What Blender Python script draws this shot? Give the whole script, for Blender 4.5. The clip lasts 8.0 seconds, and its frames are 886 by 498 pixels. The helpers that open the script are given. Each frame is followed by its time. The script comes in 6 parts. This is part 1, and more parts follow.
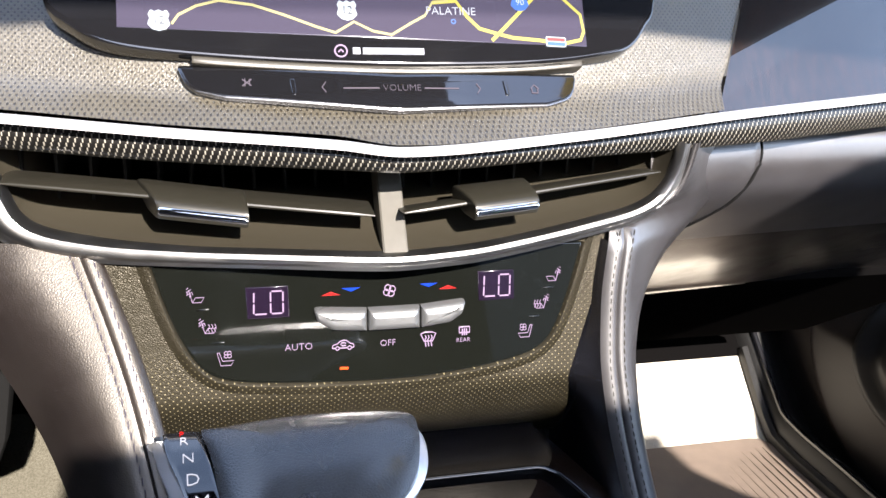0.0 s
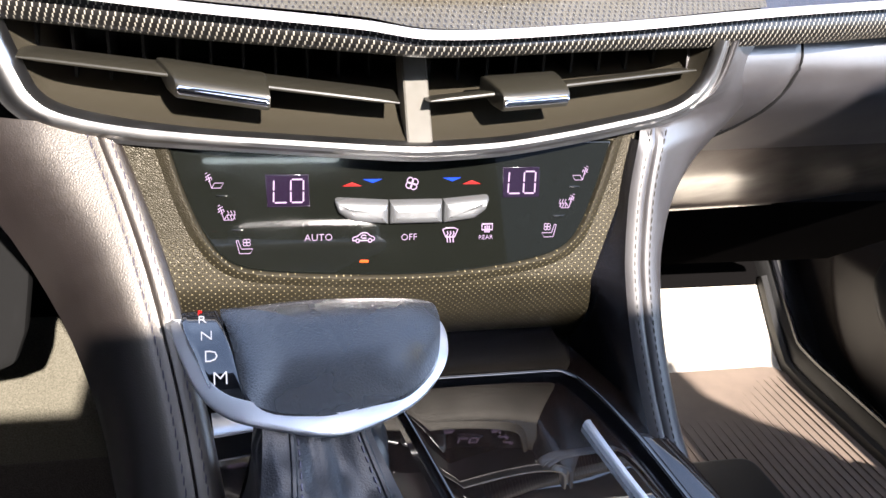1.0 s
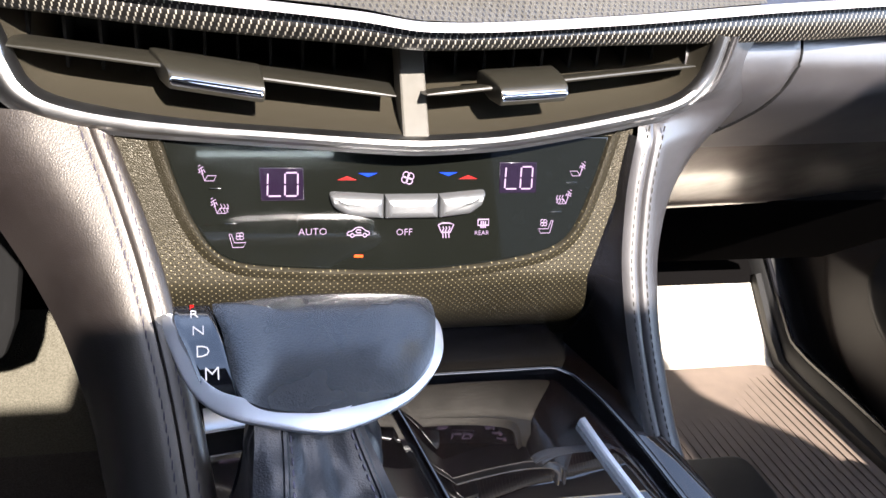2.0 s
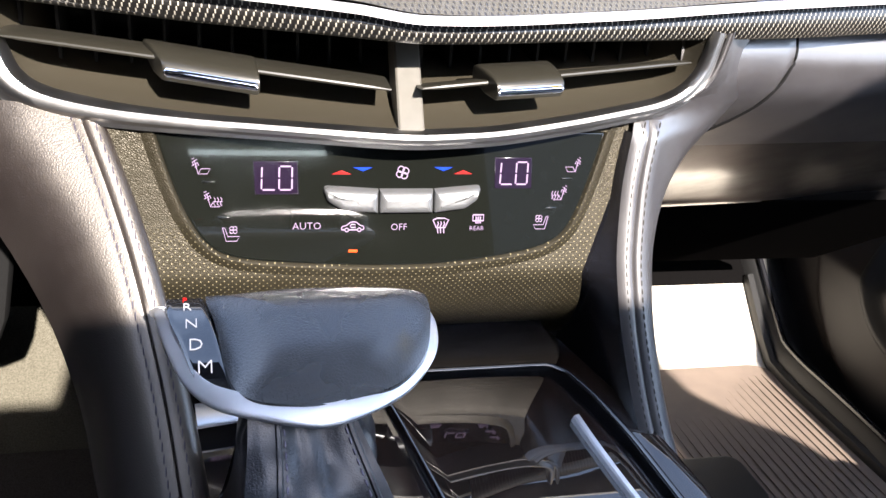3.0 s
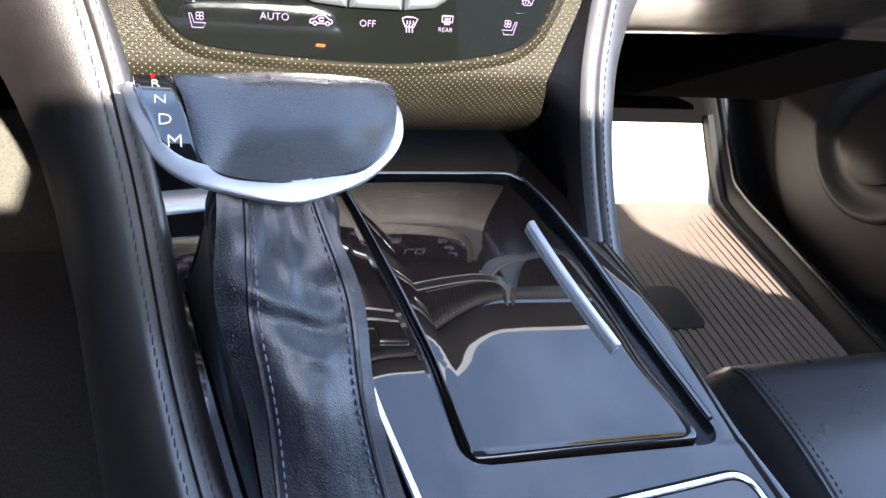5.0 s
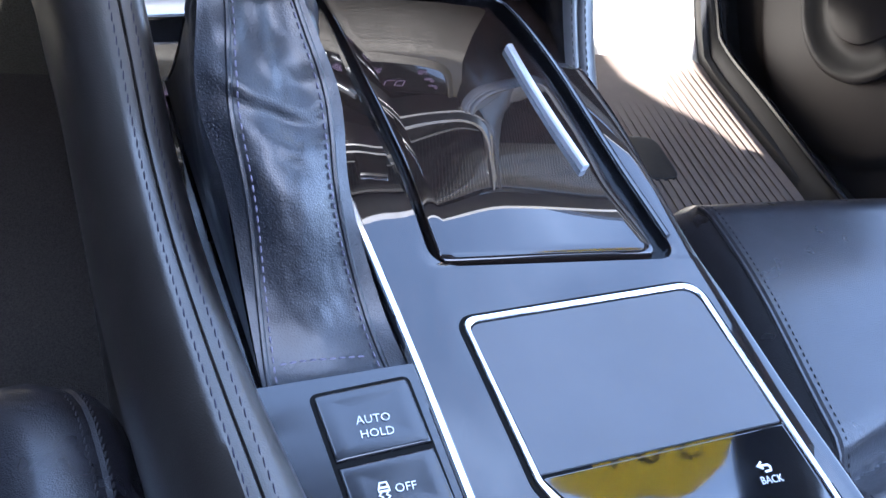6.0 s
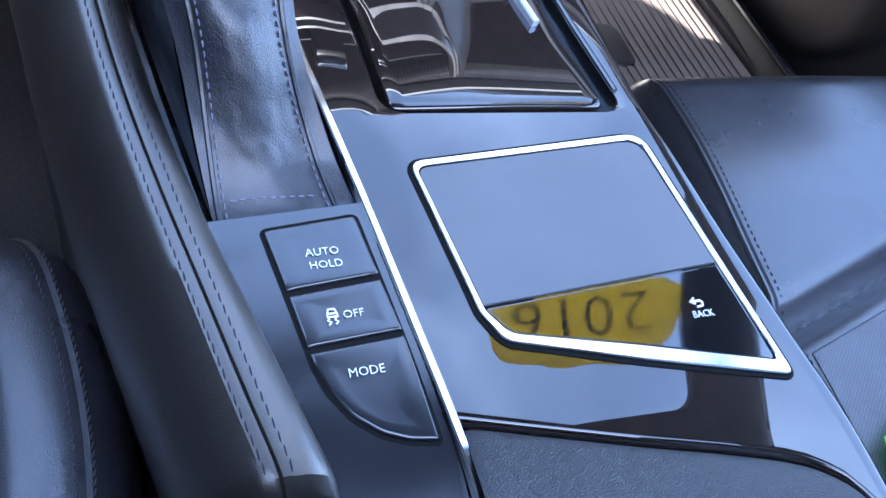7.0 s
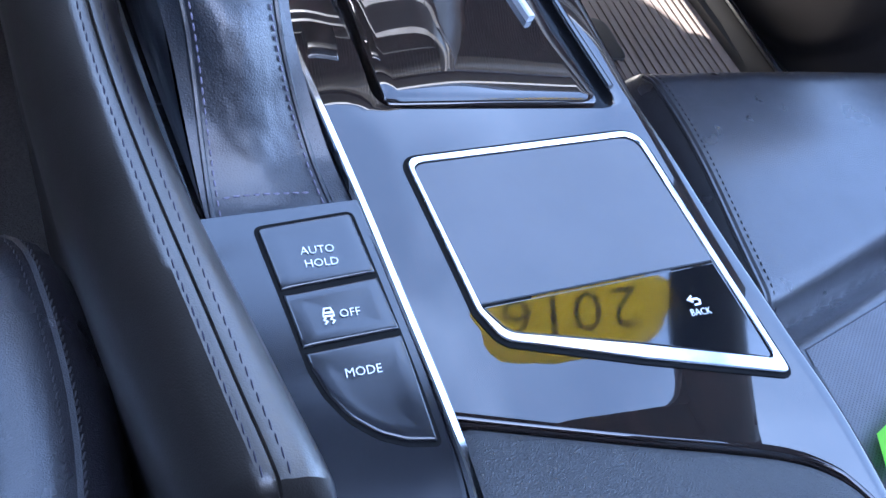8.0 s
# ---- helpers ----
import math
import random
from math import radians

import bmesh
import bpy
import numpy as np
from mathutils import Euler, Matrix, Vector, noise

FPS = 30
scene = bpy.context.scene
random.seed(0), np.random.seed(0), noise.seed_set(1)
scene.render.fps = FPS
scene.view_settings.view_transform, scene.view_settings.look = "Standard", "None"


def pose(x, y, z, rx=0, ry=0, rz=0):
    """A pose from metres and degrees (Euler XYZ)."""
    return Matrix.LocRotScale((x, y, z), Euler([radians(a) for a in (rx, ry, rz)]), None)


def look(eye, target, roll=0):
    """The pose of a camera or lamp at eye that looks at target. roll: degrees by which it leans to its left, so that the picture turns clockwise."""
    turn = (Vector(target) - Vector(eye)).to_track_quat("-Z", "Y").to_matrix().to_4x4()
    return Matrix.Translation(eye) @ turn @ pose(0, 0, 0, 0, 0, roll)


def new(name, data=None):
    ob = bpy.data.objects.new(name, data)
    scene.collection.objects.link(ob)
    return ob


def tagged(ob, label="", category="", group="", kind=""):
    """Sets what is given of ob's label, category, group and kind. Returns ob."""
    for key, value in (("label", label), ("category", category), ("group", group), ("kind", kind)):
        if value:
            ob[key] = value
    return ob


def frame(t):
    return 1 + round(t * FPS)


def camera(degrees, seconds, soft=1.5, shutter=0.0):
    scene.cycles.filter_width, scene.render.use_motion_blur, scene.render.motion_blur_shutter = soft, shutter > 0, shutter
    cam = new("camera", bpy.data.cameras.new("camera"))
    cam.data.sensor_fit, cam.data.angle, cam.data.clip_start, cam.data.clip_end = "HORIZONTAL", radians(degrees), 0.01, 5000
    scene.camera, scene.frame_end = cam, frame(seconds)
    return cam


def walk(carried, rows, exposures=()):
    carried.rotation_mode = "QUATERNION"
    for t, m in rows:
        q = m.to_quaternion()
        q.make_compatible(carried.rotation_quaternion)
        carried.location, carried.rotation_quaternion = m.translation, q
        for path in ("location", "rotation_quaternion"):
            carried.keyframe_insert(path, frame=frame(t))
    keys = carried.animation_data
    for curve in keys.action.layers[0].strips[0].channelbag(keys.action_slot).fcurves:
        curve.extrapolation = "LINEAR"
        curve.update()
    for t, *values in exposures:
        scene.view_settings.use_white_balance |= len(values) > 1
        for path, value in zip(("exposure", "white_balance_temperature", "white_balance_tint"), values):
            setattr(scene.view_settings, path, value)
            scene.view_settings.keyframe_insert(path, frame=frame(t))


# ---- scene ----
cam = camera(54.7, 8.0)
PATH = [
    (0, (-0.075, 0.034, 0.906), (0.399, 1.873, 0.279), 2.1),
    (0.5, (-0.077, 0.034, 0.89), (0.36, 1.84, 0.15), 3.0),
    (1, (-0.077, 0.037, 0.885), (0.355, 1.829, 0.109), 3.5),
    (1.5, (-0.077, 0.04, 0.884), (0.361, 1.827, 0.099), 3.9),
    (3, (-0.078, 0.042, 0.88), (0.387, 1.823, 0.098), 4.7),
    (3.5, (-0.079, 0.043, 0.877), (0.395, 1.823, 0.099), 5.1),
    (4, (-0.077, 0.04, 0.875), (0.41, 1.803, 0.067), 5.8),
    (4.5, (-0.082, 0.034, 0.874), (0.448, 1.711, -0.079), 7.6),
    (4.7, (-0.082, 0.031, 0.871), (0.457, 1.664, -0.15), 8.4),
    (5.8, (-0.085, 0.002, 0.862), (0.487, 1.436, -0.41), 13.0),
    (6, (-0.084, -0.003, 0.858), (0.499, 1.366, -0.478), 14.2),
    (6.5, (-0.081, -0.027, 0.85), (0.53, 1.22, -0.59), 16.6),
    (7, (-0.081, -0.031, 0.845), (0.572, 1.167, -0.617), 18.2),
    (7.5, (-0.081, -0.03, 0.845), (0.586, 1.154, -0.623), 18.7),
    (8, (-0.084, -0.026, 0.842), (0.601, 1.152, -0.622), 19.4),
]
EXPOSURES = [(0.0, 2.18, 6050, 15), (0.6, 2.50, 6050, 16), (3.8, 2.52, 6050, 15), (4.7, 2.8, 5900, 13), (5.8, 3.50, 5400, 15), (6.6, 3.58, 5100, 16), (8.0, 3.60, 5100, 16)]
walk(cam, [(t, look(eye, target, roll)) for t, eye, target, roll in PATH], EXPOSURES)

# ---- sky, sun ----
SUN = Vector((0.17, -0.84, 0.50)).normalized()
world = bpy.data.worlds.new("sky")
scene.world = world
world.use_nodes = True
wn, wl = world.node_tree.nodes, world.node_tree.links
wn.clear()
sky = wn.new("ShaderNodeTexSky")
sky.sky_type, sky.sun_disc = "NISHITA", False
sky.sun_elevation, sky.sun_rotation = math.asin(SUN.z), math.atan2(SUN.x, SUN.y)
tc = wn.new("ShaderNodeTexCoord")
cl = wn.new("ShaderNodeTexNoise")
cl.inputs["Scale"].default_value, cl.inputs["Detail"].default_value = 1.7, 4.0
ramp = wn.new("ShaderNodeValToRGB")
ramp.color_ramp.elements[0].position, ramp.color_ramp.elements[1].position = 0.40, 0.85
ramp.color_ramp.elements[0].color, ramp.color_ramp.elements[1].color = (0.11, 0.11, 0.11, 1), (0.75, 0.75, 0.75, 1)
mixc = wn.new("ShaderNodeMix")
mixc.data_type = "RGBA"
mixc.inputs["B"].default_value = (7.4, 8.9, 11.0, 1)
back = wn.new("ShaderNodeBackground")
back.inputs["Strength"].default_value = 0.15
wout = wn.new("ShaderNodeOutputWorld")
wl.new(tc.outputs["Generated"], cl.inputs["Vector"])
wl.new(cl.outputs["Fac"], ramp.inputs["Fac"])
wl.new(ramp.outputs["Color"], mixc.inputs["Factor"])
wl.new(sky.outputs["Color"], mixc.inputs["A"])
wl.new(mixc.outputs["Result"], back.inputs["Color"])
wl.new(back.outputs["Background"], wout.inputs["Surface"])
sun = new("sun", bpy.data.lights.new("sun", "SUN"))
sun.data.energy, sun.data.angle, sun.data.color = 5.0, radians(0.53), (1.0, 0.90, 0.75)
sun.matrix_world = look((0, 0, 6), Vector((0, 0, 6)) - SUN)


# ---- materials ----
class Mat:
    """A principled material with small helpers to add variation."""

    def __init__(self, name, color, rough=0.5, metal=0.0, coat=0.0, coat_rough=0.03, spec=0.5):
        self.m = bpy.data.materials.new(name)
        self.m.use_nodes = True
        self.n, self.l = self.m.node_tree.nodes, self.m.node_tree.links
        self.p = self.n["Principled BSDF"]
        self.p.inputs["Base Color"].default_value = (*color, 1)
        self.p.inputs["Roughness"].default_value = rough
        self.p.inputs["Metallic"].default_value = metal
        self.p.inputs["Coat Weight"].default_value = coat
        self.p.inputs["Coat Roughness"].default_value = coat_rough
        self.p.inputs["Specular IOR Level"].default_value = spec
        self.color = color
        self.co = self.n.new("ShaderNodeTexCoord").outputs["Object"]

    def coords(self, scale=(1, 1, 1), rot=(0, 0, 0)):
        k = self.n.new("ShaderNodeMapping")
        k.inputs["Scale"].default_value = scale
        k.inputs["Rotation"].default_value = rot
        self.l.new(self.co, k.inputs["Vector"])
        return k.outputs["Vector"]

    def noise(self, scale, detail=3.0, stretch=(1, 1, 1), rot=(0, 0, 0), rough=0.5):
        k = self.n.new("ShaderNodeTexNoise")
        k.inputs["Scale"].default_value, k.inputs["Detail"].default_value = scale, detail
        k.inputs["Roughness"].default_value = rough
        self.l.new(self.coords(stretch, rot), k.inputs["Vector"])
        return k.outputs["Fac"]

    def voronoi(self, scale, feature="DISTANCE_TO_EDGE"):
        k = self.n.new("ShaderNodeTexVoronoi")
        k.feature = feature
        k.inputs["Scale"].default_value = scale
        self.l.new(self.co, k.inputs["Vector"])
        return k.outputs["Distance"]

    def math(self, op, a, b=0.0, c=None):
        k = self.n.new("ShaderNodeMath")
        k.operation = op
        for i, v in enumerate((a, b) if c is None else (a, b, c)):
            if isinstance(v, (int, float)):
                k.inputs[i].default_value = v
            else:
                self.l.new(v, k.inputs[i])
        return k.outputs[0]

    def span(self, v, a, b, lo, hi):
        k = self.n.new("ShaderNodeMapRange")
        for i, x in enumerate((a, b, lo, hi)):
            k.inputs[i + 1].default_value = x
        self.l.new(v, k.inputs[0])
        return k.outputs[0]

    def tint(self, fac, other, amount=None):
        """Mixes the present base colour towards other by fac."""
        k = self.n.new("ShaderNodeMix")
        k.data_type = "RGBA"
        self.l.new(fac, k.inputs["Factor"])
        link = self.p.inputs["Base Color"].links
        if link:
            self.l.new(link[0].from_socket, k.inputs["A"])
        else:
            k.inputs["A"].default_value = (*self.color, 1)
        k.inputs["B"].default_value = (*other, 1)
        self.l.new(k.outputs["Result"], self.p.inputs["Base Color"])
        return self

    def bump(self, height, strength=0.3, dist=0.0005):
        k = self.n.new("ShaderNodeBump")
        k.inputs["Strength"].default_value, k.inputs["Distance"].default_value = strength, dist
        link = self.p.inputs["Normal"].links
        if link:
            self.l.new(link[0].from_socket, k.inputs["Normal"])
        self.l.new(height, k.inputs["Height"])
        self.l.new(k.outputs["Normal"], self.p.inputs["Normal"])
        return self

    def rough(self, fac):
        self.l.new(fac, self.p.inputs["Roughness"])
        return self

    def axis(self, i):
        k = self.n.new("ShaderNodeSeparateXYZ")
        self.l.new(self.co, k.inputs[0])
        return k.outputs[i]

    def dots(self, pitch, radius, u=0, v=2):
        """1 inside round marks on a staggered grid, 0 outside."""
        res = None
        for off in (0.0, 0.5):
            a = self.math("FRACT", self.math("ADD", self.math("DIVIDE", self.axis(u), pitch), off + 100))
            b = self.math("FRACT", self.math("ADD", self.math("DIVIDE", self.axis(v), pitch), off + 100))
            a, b = self.math("SUBTRACT", a, 0.5), self.math("SUBTRACT", b, 0.5)
            d = self.math("SQRT", self.math("ADD", self.math("MULTIPLY", a, a), self.math("MULTIPLY", b, b)))
            s = self.span(d, radius * 0.75, radius, 1.0, 0.0)
            res = s if res is None else self.math("MAXIMUM", res, s)
        return res


def leather(name, color, rough=0.42, grain=1200, strength=0.22, spec=0.8, swell=0.07):
    k = Mat(name, color, rough, spec=spec)
    k.tint(k.span(k.noise(9, 4), 0.35, 0.7, 0.0, 0.5), tuple(c * 1.7 for c in color))
    k.tint(k.span(k.noise(260, 2), 0.4, 0.75, 0.0, 0.35), tuple(c * 0.55 for c in color))
    k.rough(k.span(k.noise(34, 3), 0.3, 0.7, rough - 0.07, rough + 0.1))
    cells = k.math("POWER", k.span(k.voronoi(grain), 0.0, 0.45, 0.0, 1.0), 0.5)
    k.bump(k.math("ADD", k.math("MULTIPLY", cells, 0.6), k.noise(grain * 1.5, 2)), strength, 0.0007)
    k.bump(k.noise(110, 2), swell, 0.0008)
    return k


M = {}
k = leather("black_leather", (0.0103, 0.0079, 0.0073), 0.42, 900, 0.20, 0.7, 0.03)
k.p.inputs["Specular Tint"].default_value = (1.0, 0.91, 0.77, 1)
k.p.inputs["Coat Weight"].default_value, k.p.inputs["Coat Roughness"].default_value = 1.0, 0.33
M["leather"] = k.m
k = leather("seat_leather", (0.012, 0.011, 0.014), 0.32, 800, 0.50, 0.5)
k.bump(k.noise(30, 3), 0.10, 0.004)
k.p.inputs["Coat Weight"].default_value, k.p.inputs["Coat Roughness"].default_value = 0.8, 0.24
M["seat"] = k.m
k = leather("soft_black_leather", (0.006, 0.0075, 0.012), 0.34, 800, 0.42, 0.4)
k.p.inputs["Coat Weight"].default_value, k.p.inputs["Coat Roughness"].default_value = 0.7, 0.28
k.bump(k.noise(70, 3, (1, 1, 0.6)), 0.10, 0.002)
M["boot"] = k.m
k = leather("grained_leather", (0.005, 0.005, 0.006), 0.28, 800, 0.60, 0.5)
k.p.inputs["Coat IOR"].default_value = 1.55
k.p.inputs["Coat Weight"].default_value, k.p.inputs["Coat Roughness"].default_value = 1.0, 0.26
M["knob"] = k.m
k = leather("dash_leather", (0.026, 0.024, 0.025), 0.42, 1100, 0.12, 1.0, 0.02)
k.p.inputs["Coat Weight"].default_value, k.p.inputs["Coat Roughness"].default_value = 1.0, 0.32
M["dash"] = k.m
k = leather("glove_box_leather", (0.011, 0.0098, 0.0095), 0.36, 1100, 0.05, 0.5, 0.01)
k.p.inputs["Coat Weight"].default_value, k.p.inputs["Coat Roughness"].default_value = 1.0, 0.23
k.p.inputs["Coat IOR"].default_value = 1.65
M["glove"] = k.m
k = leather("perforated_dash_leather", (0.060, 0.053, 0.038), 0.38, 800, 0.35, 0.8)
holes = k.dots(0.0030, 0.20)
k.tint(holes, (0.012, 0.010, 0.008)).bump(k.math("SUBTRACT", 1.0, holes), 0.6, 0.0005)
k.p.inputs["Coat Weight"].default_value, k.p.inputs["Coat Roughness"].default_value = 0.5, 0.30
M["perforated"] = k.m
k = leather("stack_leather", (0.012, 0.0102, 0.0062), 0.42, 800, 0.24, 0.36)
# the pale pin marks fade out upwards, sooner on the driver's side
fade = k.math("MAXIMUM", k.span(k.axis(2), 0.712, 0.732, 1.0, 0.0), k.math("MULTIPLY", k.span(k.axis(0), 0.02, 0.04, 0.0, 1.0), k.span(k.axis(2), 0.722, 0.750, 1.0, 0.25)))
holes = k.math("MULTIPLY", k.dots(0.0036, 0.098), fade)
k.tint(holes, (0.17, 0.145, 0.085)).bump(holes, 0.2, 0.0003)
k.p.inputs["Specular Tint"].default_value = (1.0, 0.92, 0.76, 1)
k.bump(k.math("MULTIPLY", k.math("POWER", k.span(k.voronoi(1000), 0.0, 0.5, 0.0, 1.0), 0.7), k.math("SUBTRACT", 1.2, fade)), 0.42, 0.0005)
M["stack"] = k.m
k = leather("perforated_seat_leather", (0.050, 0.048, 0.055), 0.42, 700, 0.25)
holes = k.dots(0.0027, 0.22, 0, 1)
k.tint(holes, (0.005, 0.005, 0.006)).bump(k.math("SUBTRACT", 1.0, holes), 0.6, 0.0008)
M["seat_insert"] = k.m
k = Mat("lacquered_dark_wood", (0.006, 0.0040, 0.0032), 0.4, coat=1.0, coat_rough=0.012, spec=0.05)
k.p.inputs["Coat IOR"].default_value = 1.64
k.tint(k.span(k.noise(60, 6, (6, 1, 1), (0, 0, 0.15), 0.7), 0.42, 0.72, 0.0, 0.85), (0.024, 0.012, 0.009))
k.tint(k.span(k.noise(900, 2, (6, 1, 1)), 0.50, 0.66, 0.0, 0.75), (0.004, 0.003, 0.0025))
M["wood"] = k.m
k = Mat("gloss_black", (0.006, 0.006, 0.007), 0.06, coat=1.0)
k.rough(k.span(k.noise(40, 4), 0.4, 0.7, 0.04, 0.10))
M["gloss"] = k.m
k = Mat("panel_gloss", (0.0045, 0.005, 0.004), 0.08, coat=1.0)
k.rough(k.span(k.noise(30, 4), 0.4, 0.75, 0.05, 0.16))
M["panel"] = k.m
M["gap"] = Mat("black_gap", (0.006, 0.006, 0.006), 0.8, spec=0.1).m
# near-black, so surfaces deep under the dash read as shaded
k = Mat("shade_black_cloth", (0.0032, 0.003, 0.003), 1.0, spec=0.0)
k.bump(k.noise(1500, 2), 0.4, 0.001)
M["shade_black"] = k.m
k = Mat("satin_black", (0.007, 0.007, 0.009), 0.22, spec=0.85)
k.rough(k.span(k.noise(25, 4), 0.3, 0.7, 0.19, 0.24)).bump(k.noise(2500, 2), 0.08, 0.0002)
M["satin"] = k.m
k = Mat("brown_black_plastic", (0.018, 0.0138, 0.0122), 0.5)
k.bump(k.voronoi(1400), 0.2, 0.0003).tint(k.span(k.noise(18, 3), 0.4, 0.7, 0, 0.5), (0.025, 0.020, 0.0175))
M["door"] = k.m
k = Mat("black_plastic", (0.012, 0.012, 0.012), 0.5)
k.bump(k.voronoi(1400), 0.25, 0.0003).tint(k.span(k.noise(18, 3), 0.4, 0.7, 0, 0.5), (0.019, 0.018, 0.017))
M["plastic"] = k.m
k = Mat("grained_armrest", (0.0065, 0.0065, 0.008), 0.42, spec=0.6)
k.bump(k.span(k.voronoi(1100), 0.0, 0.5, 0.0, 1.0), 0.55, 0.0007).bump(k.noise(800, 2), 0.25, 0.0005)
k.tint(k.span(k.noise(14, 3), 0.4, 0.7, 0, 0.5), (0.012, 0.012, 0.014))
M["armrest"] = k.m
k = Mat("vane_plastic", (0.016, 0.0148, 0.011), 0.34, spec=0.6)
k.bump(k.noise(1800, 2), 0.08, 0.0002)
M["vane"] = k.m
k = Mat("vent_plastic", (0.026, 0.0225, 0.0155), 0.40)
k.bump(k.noise(1800, 2), 0.15, 0.0003)
M["vent"] = k.m
k = Mat("satin_chrome", (0.38, 0.375, 0.37), 0.32, 1.0)
k.rough(k.span(k.noise(60, 2), 0.3, 0.7, 0.29, 0.36))
M["chrome"] = k.m
k = Mat("bright_chrome", (0.88, 0.88, 0.89), 0.07, 1.0)
k.rough(k.span(k.noise(90, 3), 0.3, 0.7, 0.05, 0.12))
M["bright"] = k.m
k = Mat("brushed_strip", (0.82, 0.82, 0.82), 0.33, 0.45)
k.rough(k.span(k.noise(60, 2, (1, 8, 8)), 0.3, 0.7, 0.30, 0.38))
M["white_metal"] = k.m
k = Mat("silver_paint", (0.72, 0.73, 0.76), 0.32, 0.7)
k.rough(k.span(k.noise(60, 2), 0.3, 0.7, 0.28, 0.36))
M["silver"] = k.m
k = Mat("polished_metal", (0.86, 0.86, 0.87), 0.20, 1.0)
k.rough(k.span(k.noise(90, 3), 0.3, 0.7, 0.17, 0.25))
M["polished"] = k.m
k = Mat("silver_key", (0.21, 0.215, 0.22), 0.34, 0.75)
k.rough(k.span(k.noise(60, 2), 0.3, 0.7, 0.27, 0.34))
M["silver_key"] = k.m
k = Mat("touch_surface", (0.085, 0.090, 0.10), 0.55)
k.bump(k.noise(3000, 2), 0.1, 0.0002).tint(k.span(k.noise(25, 3), 0.4, 0.7, 0, 0.4), (0.11, 0.115, 0.125))
M["touch"] = k.m
# 2 by 2 twill of carbon yarn under clear lacquer
k = Mat("carbon_fibre", (0.007, 0.0065, 0.006), 0.36, 0.0, spec=0.25, coat=0.45, coat_rough=0.05)
PITCH = 0.00078
ci = k.math("ADD", k.math("DIVIDE", k.axis(0), PITCH), 1000.0)
cj = k.math("ADD", k.math("DIVIDE", k.axis(2), PITCH * 2.6), 400.0)
phase = k.math("FRACT", k.math("DIVIDE", k.math("SUBTRACT", k.math("FLOOR", ci), k.math("FLOOR", cj)), 4.0))
warp = k.math("LESS_THAN", phase, 0.1)
fi = k.math("ABSOLUTE", k.math("SUBTRACT", k.math("FRACT", ci), 0.5))
fj = k.math("ABSOLUTE", k.math("SUBTRACT", k.math("FRACT", cj), 0.5))
thread = k.math("MULTIPLY", warp, k.math("MULTIPLY", k.span(fi, 0.28, 0.46, 1, 0), k.span(fj, 0.38, 0.49, 1, 0)))
k.tint(thread, (0.24, 0.225, 0.19)).bump(thread, 0.3, 0.0003)
M["carbon"] = k.m
k = Mat("carpet", (0.58, 0.54, 0.46), 0.95, spec=0.1)
k.tint(k.span(k.noise(700, 3), 0.35, 0.7, 0, 0.8), (0.42, 0.39, 0.33)).tint(k.span(k.noise(12, 3), 0.4, 0.7, 0, 0.4), (0.50, 0.46, 0.39))
k.bump(k.noise(900, 3), 0.9, 0.002)
M["carpet"] = k.m
# the same carpet, darkened for the weaker sunlight on the driver's side
k = Mat("carpet_dimmed", (0.105, 0.098, 0.076), 0.95, spec=0.1)
k.tint(k.span(k.noise(500, 3), 0.35, 0.7, 0, 0.8), (0.055, 0.050, 0.036)).bump(k.noise(700, 3), 0.9, 0.002)
M["carpet_dimmed"] = k.m
k = Mat("dark_carpet", (0.075, 0.064, 0.056), 0.95, spec=0.1)
k.tint(k.span(k.noise(700, 3), 0.35, 0.7, 0, 0.8), (0.036, 0.031, 0.027)).bump(k.noise(900, 3), 0.9, 0.002)
M["dark_carpet"] = k.m
k = Mat("rubber", (0.145, 0.112, 0.088), 0.65)
k.tint(k.span(k.noise(40, 4), 0.35, 0.7, 0, 0.6), (0.11, 0.085, 0.068)).bump(k.noise(800, 2), 0.3, 0.0006)
M["rubber"] = k.m
k = Mat("headliner", (0.060, 0.054, 0.052), 0.95, spec=0.1)
k.bump(k.noise(900, 2), 0.4, 0.001).tint(k.span(k.noise(5, 2), 0.4, 0.7, 0, 0.3), (0.045, 0.041, 0.040))
M["headliner"] = k.m
k = Mat("asphalt", (0.05, 0.05, 0.05), 0.9)
k.tint(k.span(k.noise(40, 5), 0.4, 0.7, 0, 0.8), (0.09, 0.09, 0.088)).bump(k.noise(90, 4), 0.5, 0.01)
M["asphalt"] = k.m
M["thread_dark"] = Mat("dark_thread", (0.020, 0.019, 0.022), 0.6).m
M["thread_purple"] = Mat("purple_grey_thread", (0.040, 0.036, 0.052), 0.8, spec=0.15).m
M["thread_lilac"] = Mat("lilac_grey_thread", (0.15, 0.135, 0.19), 0.6).m
M["thread_gold"] = Mat("pale_thread", (0.022, 0.020, 0.015), 0.8).m
k = Mat("glass", (1, 1, 1), 0.0)
k.p.inputs["Transmission Weight"].default_value, k.p.inputs["IOR"].default_value = 1.0, 1.02
M["glass"] = k.m
k = Mat("tinted_glass", (0.60, 0.80, 1.0), 0.0)
k.p.inputs["Transmission Weight"].default_value, k.p.inputs["IOR"].default_value = 1.0, 1.02
M["tinted"] = k.m
k = Mat("yellow_film", (0.95, 0.66, 0.03), 0.6)
thru = k.n.new("ShaderNodeBsdfTranslucent")
thru.inputs["Color"].default_value = (1.0, 0.74, 0.05, 1)
both = k.n.new("ShaderNodeMixShader")
both.inputs["Fac"].default_value = 0.75
